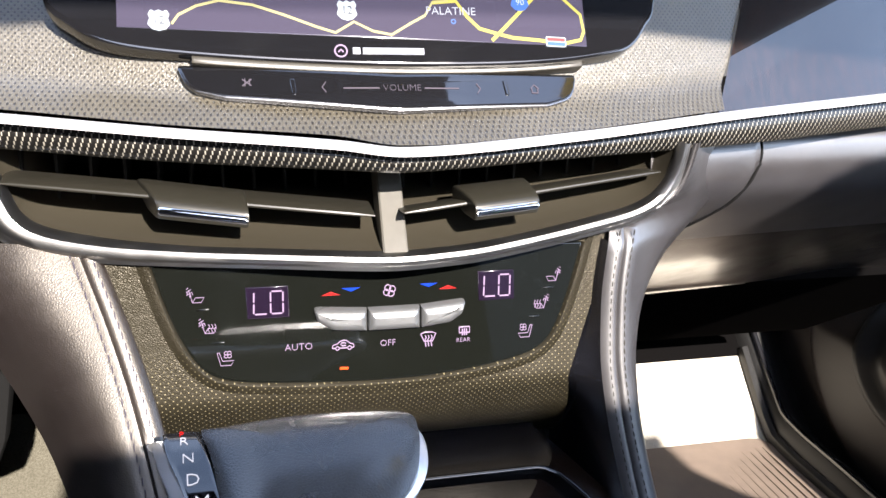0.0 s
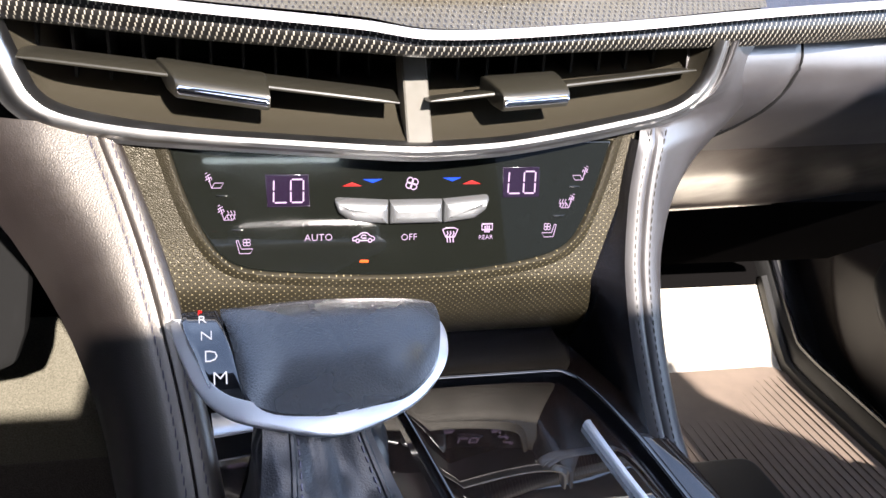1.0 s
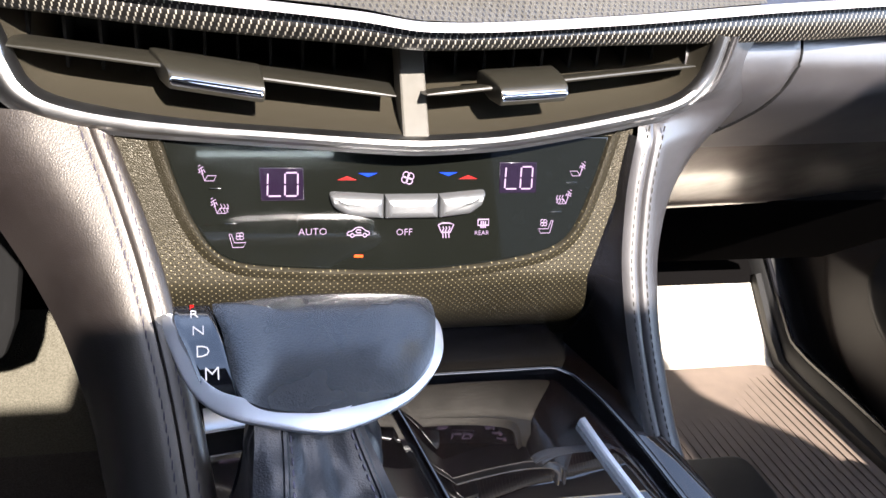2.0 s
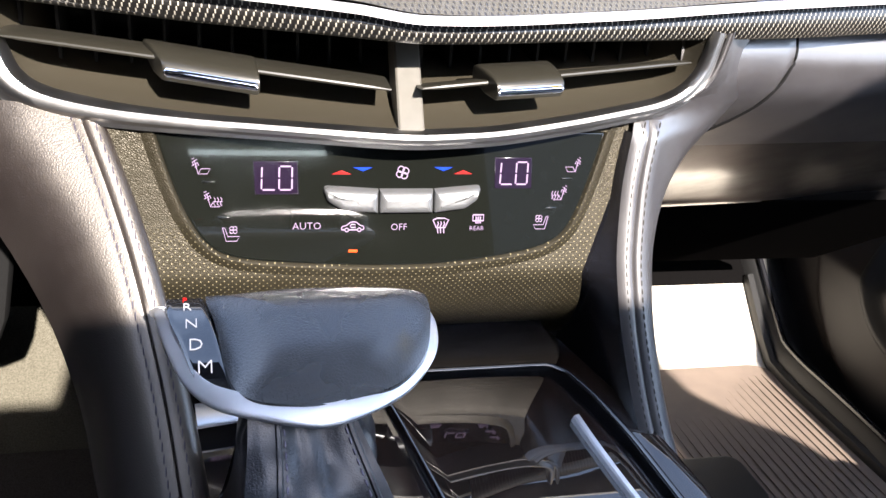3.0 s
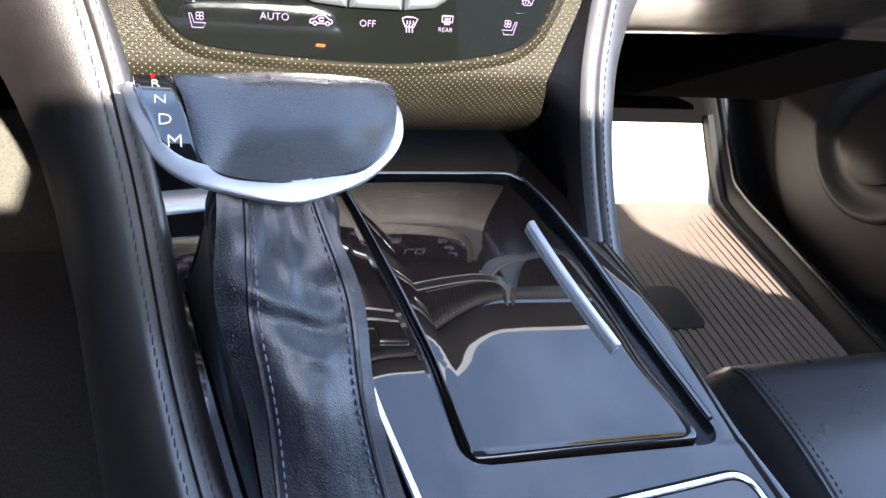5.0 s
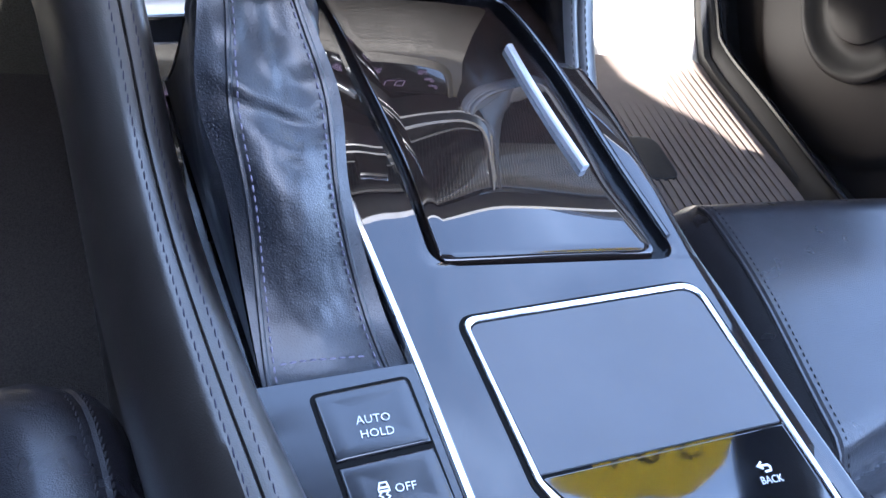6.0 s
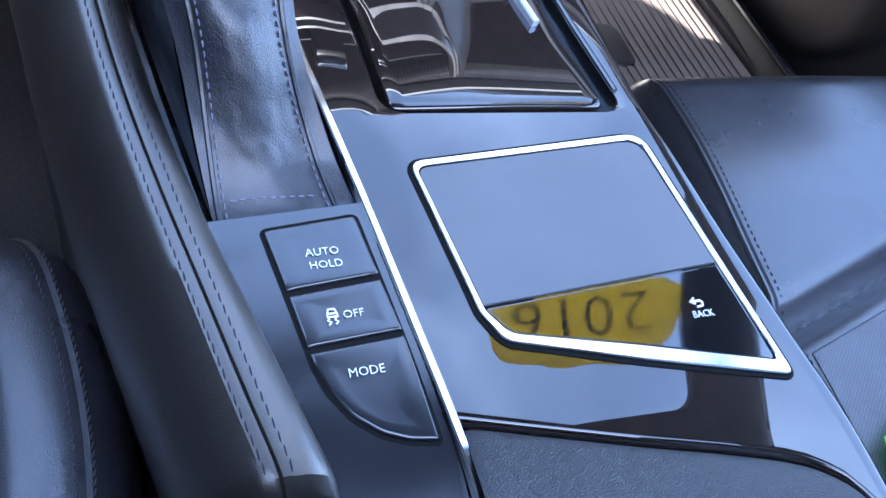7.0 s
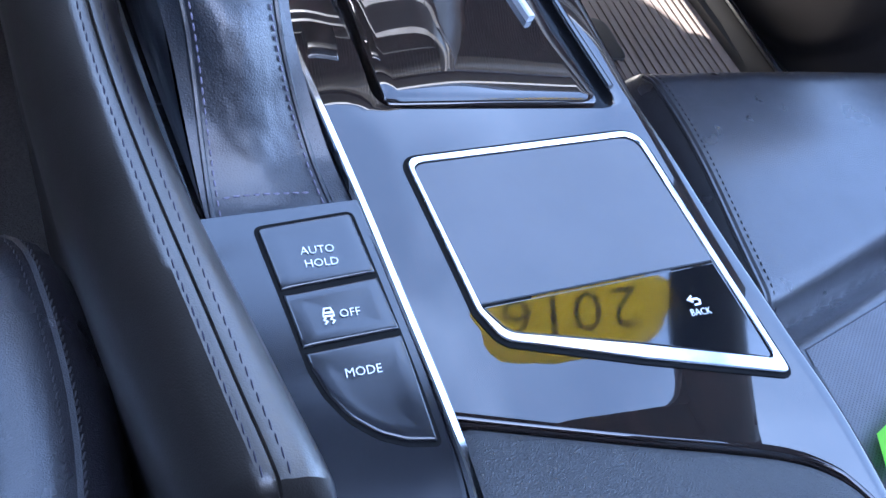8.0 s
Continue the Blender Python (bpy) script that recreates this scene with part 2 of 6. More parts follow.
k.l.new(k.p.outputs["BSDF"], both.inputs[1])
k.l.new(thru.outputs["BSDF"], both.inputs[2])
k.l.new(both.outputs["Shader"], k.n["Material Output"].inputs["Surface"])
M["film"] = k.m
M["print"] = Mat("white_print", (0.78, 0.78, 0.80), 0.5).m


def glow(name, color, strength):
    k = Mat(name, tuple(c * 0.12 for c in color), 0.4)
    k.p.inputs["Specular IOR Level"].default_value = 0.1
    k.p.inputs["Emission Color"].default_value = (*color, 1)
    k.p.inputs["Emission Strength"].default_value = strength
    return k.m


M["lit"] = glow("lit_symbol", (0.85, 0.60, 0.87), 0.125)
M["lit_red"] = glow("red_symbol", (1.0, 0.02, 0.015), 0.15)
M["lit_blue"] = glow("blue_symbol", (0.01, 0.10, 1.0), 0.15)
M["lit_orange"] = glow("orange_lamp", (1.0, 0.10, 0.01), 0.5)


# ---- mesh helpers ----
def finish(name, bm, mat, smooth=True):
    bmesh.ops.recalc_face_normals(bm, faces=bm.faces)
    me = bpy.data.meshes.new(name)
    bm.to_mesh(me)
    bm.free()
    me.materials.append(mat)
    if smooth:
        me.shade_smooth()
        me.set_sharp_from_angle(angle=radians(38))
    return new(name, me)


def thing(name, loc, label, category, group="", kind=""):
    e = new(name)
    e.location = loc
    e.empty_display_size = 0.02
    return tagged(e, label, category, group, kind)


def part(name, bm, mat, parent, label="", kind=""):
    ob = finish(name, bm, M[mat] if isinstance(mat, str) else mat)
    ob.parent = parent
    if parent.type == "EMPTY":
        ob.matrix_parent_inverse = Matrix.Translation(parent.location).inverted()
    return tagged(ob, label, kind=kind)


def single(name, bm, mat, label, category="", group="", kind=""):
    return tagged(finish(name, bm, M[mat] if isinstance(mat, str) else mat), label, category, group, kind)


def curve1(pairs):
    """A smooth function through (t, v) pairs (monotone t)."""
    ts = [p[0] for p in pairs]
    vs = [p[1] for p in pairs]
    n = len(ts)
    d = [(vs[i + 1] - vs[i]) / (ts[i + 1] - ts[i]) for i in range(n - 1)]
    m = [d[0]] + [0 if d[i] * d[i + 1] <= 0 else 2 * d[i] * d[i + 1] / (d[i] + d[i + 1]) for i in range(n - 2)] + [d[-1]]

    def f(t):
        if t <= ts[0]:
            return vs[0] + m[0] * (t - ts[0])
        if t >= ts[-1]:
            return vs[-1] + m[-1] * (t - ts[-1])
        i = max(j for j in range(n - 1) if ts[j] <= t)
        h = ts[i + 1] - ts[i]
        u = (t - ts[i]) / h
        return ((1 + 2 * u) * (1 - u) ** 2 * vs[i] + u * (1 - u) ** 2 * h * m[i]
                + u * u * (3 - 2 * u) * vs[i + 1] + u * u * (u - 1) * h * m[i + 1])
    return f


def steps(a, b, n):
    return [a + (b - a) * i / n for i in range(n + 1)]


def add_rows(bm, rows, closed=False, cap=False, skip=None):
    """Skins a list of rows of points; closed joins each row's ends; skip(i, j) leaves a cell out."""
    vs = [[bm.verts.new(p) for p in r] for r in rows]
    n = len(rows[0])
    for i in range(len(vs) - 1):
        for j in range(n if closed else n - 1):
            if skip and skip(i, j):
                continue
            q = (vs[i][j], vs[i][(j + 1) % n], vs[i + 1][(j + 1) % n], vs[i + 1][j])
            if len(set(q)) == 4:
                bm.faces.new(q)
    if cap:
        bm.faces.new(vs[0])
        bm.faces.new(vs[-1])
    return vs


def skin(rows, closed=False, cap=False, skip=None):
    bm = bmesh.new()
    add_rows(bm, rows, closed, cap, skip)
    return bm


def rounded(points, n=5):
    """An outline from corners (x, y, radius), each corner rounded."""
    out = []
    k = len(points)
    for i in range(k):
        p = Vector(points[i][:2])
        a, b = Vector(points[i - 1][:2]), Vector(points[(i + 1) % k][:2])
        r = points[i][2] if len(points[i]) > 2 else 0
        if r <= 0:
            out.append((p.x, p.y))
            continue
        da, db = (a - p), (b - p)
        la, lb = da.length, db.length
        da, db = da / la, db / lb
        ang = da.angle(db)
        t = min(r / max(math.tan(ang / 2), 1e-3), la * 0.49, lb * 0.49)
        p0, p1 = p + da * t, p + db * t
        for q in range(n + 1):
            u = q / n
            v = p0 * (1 - u) ** 2 + p * 2 * u * (1 - u) + p1 * u * u
            out.append((v.x, v.y))
    return out


def inset(outline, d):
    """The outline moved inwards by d."""
    n = len(outline)
    area = sum(outline[i - 1][0] * outline[i][1] - outline[i][0] * outline[i - 1][1] for i in range(n))
    s = 1 if area > 0 else -1
    out = []
    for i in range(n):
        p, a, b = Vector(outline[i]), Vector(outline[i - 1]), Vector(outline[(i + 1) % n])
        na, nb = p - a, b - p
        na = na.normalized() if na.length > 1e-9 else na
        nb = nb.normalized() if nb.length > 1e-9 else nb
        nn = Vector((-(na.y + nb.y), na.x + nb.x))
        if nn.length < 1e-6:
            nn = Vector((-na.y, na.x))
        nn.normalize()
        c = max(0.4, abs(nn.dot(Vector((-na.y, na.x)))))
        out.append(tuple(p + nn * (s * d / c)))
    return out


def smooth_path(pts, n):
    """A smooth curve through points."""
    out = []
    for i in range(len(pts) - 1):
        a, b, p0, p3 = pts[i], pts[i + 1], pts[max(i - 1, 0)], pts[min(i + 2, len(pts) - 1)]
        for u in steps(0, 1, n)[:-1]:
            out.append(tuple(0.5 * (2 * a[c] + (b[c] - p0[c]) * u + (2 * p0[c] - 5 * a[c] + 4 * b[c] - p3[c]) * u * u + (3 * a[c] - p0[c] - 3 * b[c] + p3[c]) * u ** 3) for c in range(len(a))))
    return out + [tuple(pts[-1])]


def refine(outline, step):
    out = []
    n = len(outline)
    for i in range(n):
        a, b = Vector(outline[i]), Vector(outline[(i + 1) % n])
        k = max(1, int((b - a).length / step))
        out += [tuple(a.lerp(b, j / k)) for j in range(k)]
    return out


def slab(outline, at, h0, h1, bev=0.0006, dome=0.0, bm=None):
    """A plate over an outline laid on a surface at(u, v, h), with a rounded upper edge."""
    bm = bm or bmesh.new()
    rows = [[at(u, v, h0) for u, v in outline], [at(u, v, h1 - bev) for u, v in outline],
            [at(u, v, h1 - bev * 0.3) for u, v in inset(outline, bev * 0.3)], [at(u, v, h1) for u, v in inset(outline, bev)]]
    rows.append([at(u, v, h1) for u, v in inset(outline, bev * 2.2)])
    if dome:
        cu = sum(p[0] for p in outline) / len(outline)
        cv = sum(p[1] for p in outline) / len(outline)
        base = inset(outline, bev * 2.2)
        for f in (0.75, 0.5, 0.25):
            rows.append([at(cu + (u - cu) * f, cv + (v - cv) * f, h1 + dome * (1 - f * f)) for u, v in base])
    vs = add_rows(bm, rows, closed=True)
    f = bm.faces.new(vs[-1])
    bmesh.ops.triangulate(bm, faces=[f])
    g = bm.faces.new(vs[0])
    bmesh.ops.triangulate(bm, faces=[g])
    return bm


def pillow(outline, at, h0, h1, r, crown=0.0):
    """A plate whose upper edge is rounded by r, with a slight crown."""
    rows = [[at(u, v, h0) for u, v in outline]]
    for a in (0, 18, 36, 54, 72, 90):
        rows.append([at(u, v, h1 - r * (1 - math.sin(radians(a)))) for u, v in inset(outline, r * (1 - math.cos(radians(a))))])
    base = inset(outline, r)
    cu, cv = sum(p[0] for p in base) / len(base), sum(p[1] for p in base) / len(base)
    for f in (0.7, 0.4):
        rows.append([at(cu + (u - cu) * f, cv + (v - cv) * f, h1 + crown * (1 - f * f)) for u, v in base])
    bm = bmesh.new()
    vs = add_rows(bm, rows, closed=True)
    bm.faces.new(vs[-1])
    bm.faces.new(vs[0])
    return bm


def band(outer, inner, at, h0, h1, bev=0.0005):
    """A closed frame between two outlines with the same number of points."""
    rows = [[at(u, v, h0) for u, v in outer], [at(u, v, h1 - bev) for u, v in outer], [at(u, v, h1) for u, v in inset(outer, bev)],
            [at(u, v, h1) for u, v in inset(inner, -bev)], [at(u, v, h1 - bev) for u, v in inner], [at(u, v, h0) for u, v in inner]]
    return skin(rows, closed=True)


def tube(path, section, up=(0, 0, 1), cap=True, bm=None):
    """A bar along a path; section: points (side, up) or a function of 0..1 that gives them."""
    bm = bm or bmesh.new()
    rows = []
    n = len(path)
    for i, p in enumerate(path):
        p = Vector(p)
        d = Vector(path[min(i + 1, n - 1)]) - Vector(path[max(i - 1, 0)])
        d.normalize()
        side = d.cross(Vector(up)).normalized()
        top = side.cross(d)
        sec = section(i / (n - 1)) if callable(section) else section
        rows.append([p + side * a + top * b for a, b in sec])
    vs = add_rows(bm, rows, closed=True)
    if cap:
        for r in (vs[0], vs[-1]):
            bm.faces.new(r)
    return bm


def ellipse(a, b, n=10):
    return [(a * math.cos(2 * math.pi * i / n), b * math.sin(2 * math.pi * i / n)) for i in range(n)]


def box(bm, lo, hi, bev=0.0):
    r = bmesh.ops.create_cube(bm, size=1)
    c, s = (Vector(lo) + Vector(hi)) / 2, Vector(hi) - Vector(lo)
    bmesh.ops.transform(bm, matrix=Matrix.Translation(c) @ Matrix.Diagonal((*s, 1)), verts=r["verts"])
    if bev:
        edges = {e for v in r["verts"] for e in v.link_edges}
        bmesh.ops.bevel(bm, geom=list(edges), offset=bev, segments=3, profile=0.6, affect="EDGES")
    return bm


def stitches(path, normal, length=0.0030, gap=0.0014, width=0.0006, slant=0.0, bm=None):
    """A row of small thread pods along a path."""
    bm = bm or bmesh.new()
    pts = [Vector(p) for p in path]
    acc, pos = [0.0], 0.0
    for a, b in zip(pts, pts[1:]):
        acc.append(acc[-1] + (b - a).length)

    def at(s):
        i = max(j for j in range(len(acc) - 1) if acc[j] <= s + 1e-9)
        u = (s - acc[i]) / max(acc[i + 1] - acc[i], 1e-9)
        nrm = normal(pts[i].lerp(pts[i + 1], u)) if callable(normal) else Vector(normal)
        return pts[i].lerp(pts[i + 1], u), nrm.normalized()
    while pos + length < acc[-1]:
        (a, na), (b, nb) = at(pos), at(pos + length)
        d = (b - a).normalized()
        side = d.cross(na).normalized()
        a, b = a - side * slant, b + side * slant
        rows = []
        for p, f in ((a, 0.35), (a.lerp(b, 0.25), 1), (a.lerp(b, 0.75), 1), (b, 0.35)):
            up = na * (0.0004 if f == 1 else 0.0)
            rows.append([p + side * width * f * 0.5 - na * 0.0003, p + side * width * f * 0.25 + up, p - side * width * f * 0.25 + up, p - side * width * f * 0.5 - na * 0.0003])
        vs = add_rows(bm, rows)
        pos += length + gap
    return bm


def text(body, size, m, mat, parent, name="lettering", label="", depth=0.0002, sx=1.0, thin=0.012):
    """Built-in font lettering, centred, laid by the matrix m (its z is out of the surface)."""
    cu = bpy.data.curves.new(name, "FONT")
    cu.body, cu.size, cu.align_x, cu.align_y, cu.extrude = body, size, "CENTER", "CENTER", depth
    cu.resolution_u = 2
    cu.offset = -thin * size
    tmp = new(name, cu)
    dg = bpy.context.evaluated_depsgraph_get()
    dg.update()
    me = bpy.data.meshes.new_from_object(tmp.evaluated_get(dg))
    bpy.data.objects.remove(tmp)
    bpy.data.curves.remove(cu)
    me.transform(m @ Matrix.Diagonal((sx, 1, 1, 1)))
    me.materials.clear()
    me.materials.append(M[mat])
    ob = new(name, me)
    ob.parent = parent
    if parent.type == "EMPTY":
        ob.matrix_parent_inverse = Matrix.Translation(parent.location).inverted()
    return tagged(ob, label)


def on_surface(at, u, v, h, turn=0.0):
    """The matrix of a small mark lying on a surface at(u, v, h)."""
    o = Vector(at(u, v, h))
    du = (Vector(at(u + 0.001, v, h)) - o).normalized()
    n = (Vector(at(u, v, h + 0.001)) - o)
    dv = (Vector(at(u, v + 0.001, h)) - o)
    n = du.cross(dv).normalized()
    dv = n.cross(du)
    return Matrix.Translation(o) @ Matrix((du, dv, n)).transposed().to_4x4() @ Matrix.Rotation(radians(turn), 4, "Z")


def strokes(lines, at, u, v, size, h, width=0.07, depth=0.0002, turn=0.0):
    """Small line symbols: polylines in a unit square round (0, 0), laid at (u, v)."""
    bm = bmesh.new()
    m = on_surface(at, u, v, h, turn)
    for line in lines:
        n = len(line)
        rows = []
        for i, p in enumerate(line):
            a, b = Vector(line[max(i - 1, 0)]), Vector(line[min(i + 1, n - 1)])
            d = (b - a).normalized()
            s = Vector((-d.y, d.x)) * width * 0.5
            p = Vector(p)
            rows.append([m @ Vector(((p + s).x * size, (p + s).y * size, -0.0003)), m @ Vector(((p + s).x * size, (p + s).y * size, depth)),
                         m @ Vector(((p - s).x * size, (p - s).y * size, depth)), m @ Vector(((p - s).x * size, (p - s).y * size, -0.0003))])
        add_rows(bm, rows)
    return bm


def arc(cx, cy, r, a0, a1, n=8):
    return [(cx + r * math.cos(radians(a0 + (a1 - a0) * i / n)), cy + r * math.sin(radians(a0 + (a1 - a0) * i / n))) for i in range(n + 1)]


# ---- plan of the console and the dash ----
# height of the console's top over its length
TOP = curve1([(-0.35, 0.535), (0.0, 0.556), (0.105, 0.573), (0.15, 0.581), (0.19, 0.5868), (0.226, 0.5917), (0.252, 0.5953), (0.27, 0.5978), (0.285, 0.6002), (0.305, 0.6040), (0.32, 0.6071), (0.34, 0.6116), (0.36, 0.6168), (0.38, 0.6229), (0.40, 0.6301), (0.42, 0.638), (0.445, 0.6479), (0.47, 0.6565), (0.5, 0.664)])
# chrome strip, groove, lid and outer edge
STRIP = curve1([(-0.1, 0.032), (0.085, 0.0255), (0.11, 0.0222), (0.152, 0.015), (0.205, 0.0065), (0.2603, -0.0033), (0.2837, -0.0077), (0.3099, -0.012), (0.3447, -0.0169), (0.3757, -0.0252), (0.4016, -0.0349), (0.4232, -0.0449), (0.4455, -0.0568)])
WELL_L = curve1([(0.2546, 0.0229), (0.2837, 0.0206), (0.3099, 0.015), (0.3446, 0.0067), (0.3757, -0.001), (0.4016, -0.0083), (0.4232, -0.0163), (0.4455, -0.0262)])
LID_L = curve1([(0.2546, 0.0289), (0.2837, 0.0256), (0.3099, 0.0233), (0.3446, 0.0164), (0.3757, 0.008), (0.4016, -0.0002), (0.4232, -0.0088), (0.4455, -0.0192)])
LID_R = curve1([(0.2546, 0.14), (0.2837, 0.1356), (0.3099, 0.1294), (0.3446, 0.1239), (0.3757, 0.1146), (0.4016, 0.1017), (0.4232, 0.0875), (0.4455, 0.0698)])
WELL_R = curve1([(0.2546, 0.1489), (0.2837, 0.1431), (0.3099, 0.1367), (0.3446, 0.1285), (0.3757, 0.1196), (0.4016, 0.1081), (0.4232, 0.0931), (0.4455, 0.0744)])
EDGE_R = curve1([(-0.1, 0.21), (0.03, 0.205), (0.08, 0.199), (0.127, 0.187), (0.18, 0.175), (0.23, 0.1665), (0.2603, 0.1605), (0.2837, 0.1579), (0.3099, 0.1543), (0.3446, 0.1485), (0.3757, 0.1384), (0.4016, 0.1258), (0.4232, 0.1125), (0.4455, 0.0979)])
# seam of the driver's-side leather rim
RIM_X = curve1([(0.0, -0.030), (0.08, -0.0425), (0.094, -0.0455), (0.12, -0.0525), (0.157, -0.062), (0.205, -0.0745), (0.25, -0.0855), (0.28, -0.092), (0.31, -0.098),
                (0.335, -0.103), (0.36, -0.109), (0.38, -0.116), (0.396, -0.123), (0.411, -0.131), (0.43, -0.143)])
RIM_Z = curve1([(0.0, 0.578), (0.08, 0.585), (0.10, 0.588), (0.15, 0.594), (0.20, 0.60), (0.25, 0.609), (0.30, 0.625), (0.33, 0.645), (0.365, 0.68), (0.40, 0.73), (0.43, 0.775)])


def on_console(x, y, h):
    return Vector((x, y, TOP(y) + h))


def on_panel(x, z, h):
    return Vector((x, 0.430 + 0.17 * (z - 0.77) - h, z - 0.17 * h))


def on_screen(x, z, h):
    return Vector((x, 0.43 + 0.5 * (z - 0.83) - h * 0.9, z + h * 0.45))


def bend(x):
    return math.sqrt(x * x + 0.012 ** 2) - 0.012


def trim_y(x):
    return 0.404 + 0.2 * bend(x)


def on_fascia(x, z, h):
    roll = max(0.0, 1 - (z - 0.8290 - 0.055 * bend(x)) / 0.014) ** 2
    base = 0.436 + 0.2 * max(0.0, math.sqrt((max(abs(x) - 0.07, 0)) ** 2 + 0.0004) - 0.02) + 0.5 * (z - 0.83)
    return Vector((x, base - roll * max(0, base - trim_y(x) - 0.004) - h * 0.9, z + h * 0.45))


# ---- the setting: ground, cabin shell ----
bm = bmesh.new()
bmesh.ops.create_grid(bm, x_segments=8, y_segments=8, size=400, matrix=Matrix.Translation((0, 0, 0.02)))
single("ground", bm, "asphalt", "grey asphalt ground outside the car", "ground", kind="structure")

FLOOR = 0.30
TOE = curve1([(-1.6, FLOOR), (0.5, FLOOR), (0.86, FLOOR), (0.92, FLOOR + 0.006), (0.95, FLOOR + 0.03), (1.02, FLOOR + 0.10), (1.2, FLOOR + 0.28), (1.35, FLOOR + 0.43)])
ys = steps(-1.6, 0.8, 12) + steps(0.82, 1.018, 16)
rows = [[(x, y, TOE(y) - 0.012 * (abs(x) < 0.2)) for x in steps(0.0, 0.78, 13)] for y in ys]
single("floor", skin(rows), "carpet", "pale beige carpet of the passenger footwell rising to the toe board", "floor", kind="structure")
rows = [[(x, y, TOE(y) - 0.012 * (abs(x) < 0.2)) for x in steps(-0.78, 0.0, 13)] for y in ys]
single("floor", skin(rows), "carpet_dimmed", "carpet of the driver's footwell, darkened as if less sunlit, rising to the toe board", "floor", kind="structure")


# toe board: the shade under the dash is put into its black
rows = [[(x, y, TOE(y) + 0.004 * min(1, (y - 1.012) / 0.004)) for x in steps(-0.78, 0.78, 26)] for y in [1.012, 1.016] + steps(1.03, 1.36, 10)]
single("trim_toe_board", skin(rows), "shade_black", "toe board under the dash, blackened in place of shade", "toe board", kind="structure")
for side in (-1, 1):
    flare = curve1([(0.44, 0.128), (0.6, 0.138), (0.8, 0.160), (0.92, 0.180), (1.02, 0.205), (1.12, 0.235), (1.34, 0.27)]) if side < 0 else (lambda y: 0.125)
    rows = [[(side * (flare(y) + 0.012 * w), y, z) for z, w in ((FLOOR - 0.01, 1.0), (0.36, 0.5), (0.5, 0.0), (0.66 if side < 0 else 0.62, -0.8 if side < 0 else 0.0))] for y in steps(0.44, 1.34, 30)]
    single("trim_tunnel", skin(rows), "dark_carpet", "dark carpeted side of the centre tunnel", "tunnel", kind="structure")


# unseen roof; its long opening is made up to place the sun patches
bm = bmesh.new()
ROOF_GAP = (-0.36, 0.449, -0.622, -0.160)
box(bm, (-0.72, -1.9, 1.25), (ROOF_GAP[0], 0.16, 1.30))
box(bm, (ROOF_GAP[1], -1.9, 1.25), (0.72, -0.80, 1.30))
# its passenger-side edge flares out to shape the sun on the glove box
out = [(0.69, -0.80), (0.449, -0.80), (0.449, -0.433), (0.456, -0.382), (0.48, -0.360), (0.52, -0.344), (0.60, -0.315), (0.60, ROOF_GAP[3]), (0.69, ROOF_GAP[3])]
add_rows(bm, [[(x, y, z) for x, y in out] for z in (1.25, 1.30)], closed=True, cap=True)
box(bm, (ROOF_GAP[0], -1.9, 1.25), (0.055, -0.735, 1.30))
box(bm, (0.055, -1.9, 1.25), (ROOF_GAP[1], ROOF_GAP[2], 1.30))
box(bm, (ROOF_GAP[0], ROOF_GAP[3], 1.25), (0.69, 0.16, 1.30))
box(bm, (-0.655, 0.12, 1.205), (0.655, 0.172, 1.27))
# rounded upper corners of the windscreen opening
for side in (-1, 1):
    out = [(0.560, 0.171)] + [(0.520 + 0.040 * math.sin(q), 0.211 - 0.040 * math.cos(q)) for q in steps(0, math.pi / 2, 8)]
    lower = [bm.verts.new((side * x, y, 1.196)) for x, y in out]
    upper = [bm.verts.new((side * x, y, 1.212)) for x, y in out]
    bm.faces.new(lower)
    bm.faces.new(upper)
    for i in range(len(out)):
        j = (i + 1) % len(out)
        bm.faces.new((lower[i], lower[j], upper[j], upper[i]))
single("ceiling", bm, "headliner", "unseen dark cloth headliner, its opening cut to place the sun patches", "ceiling", kind="structure")
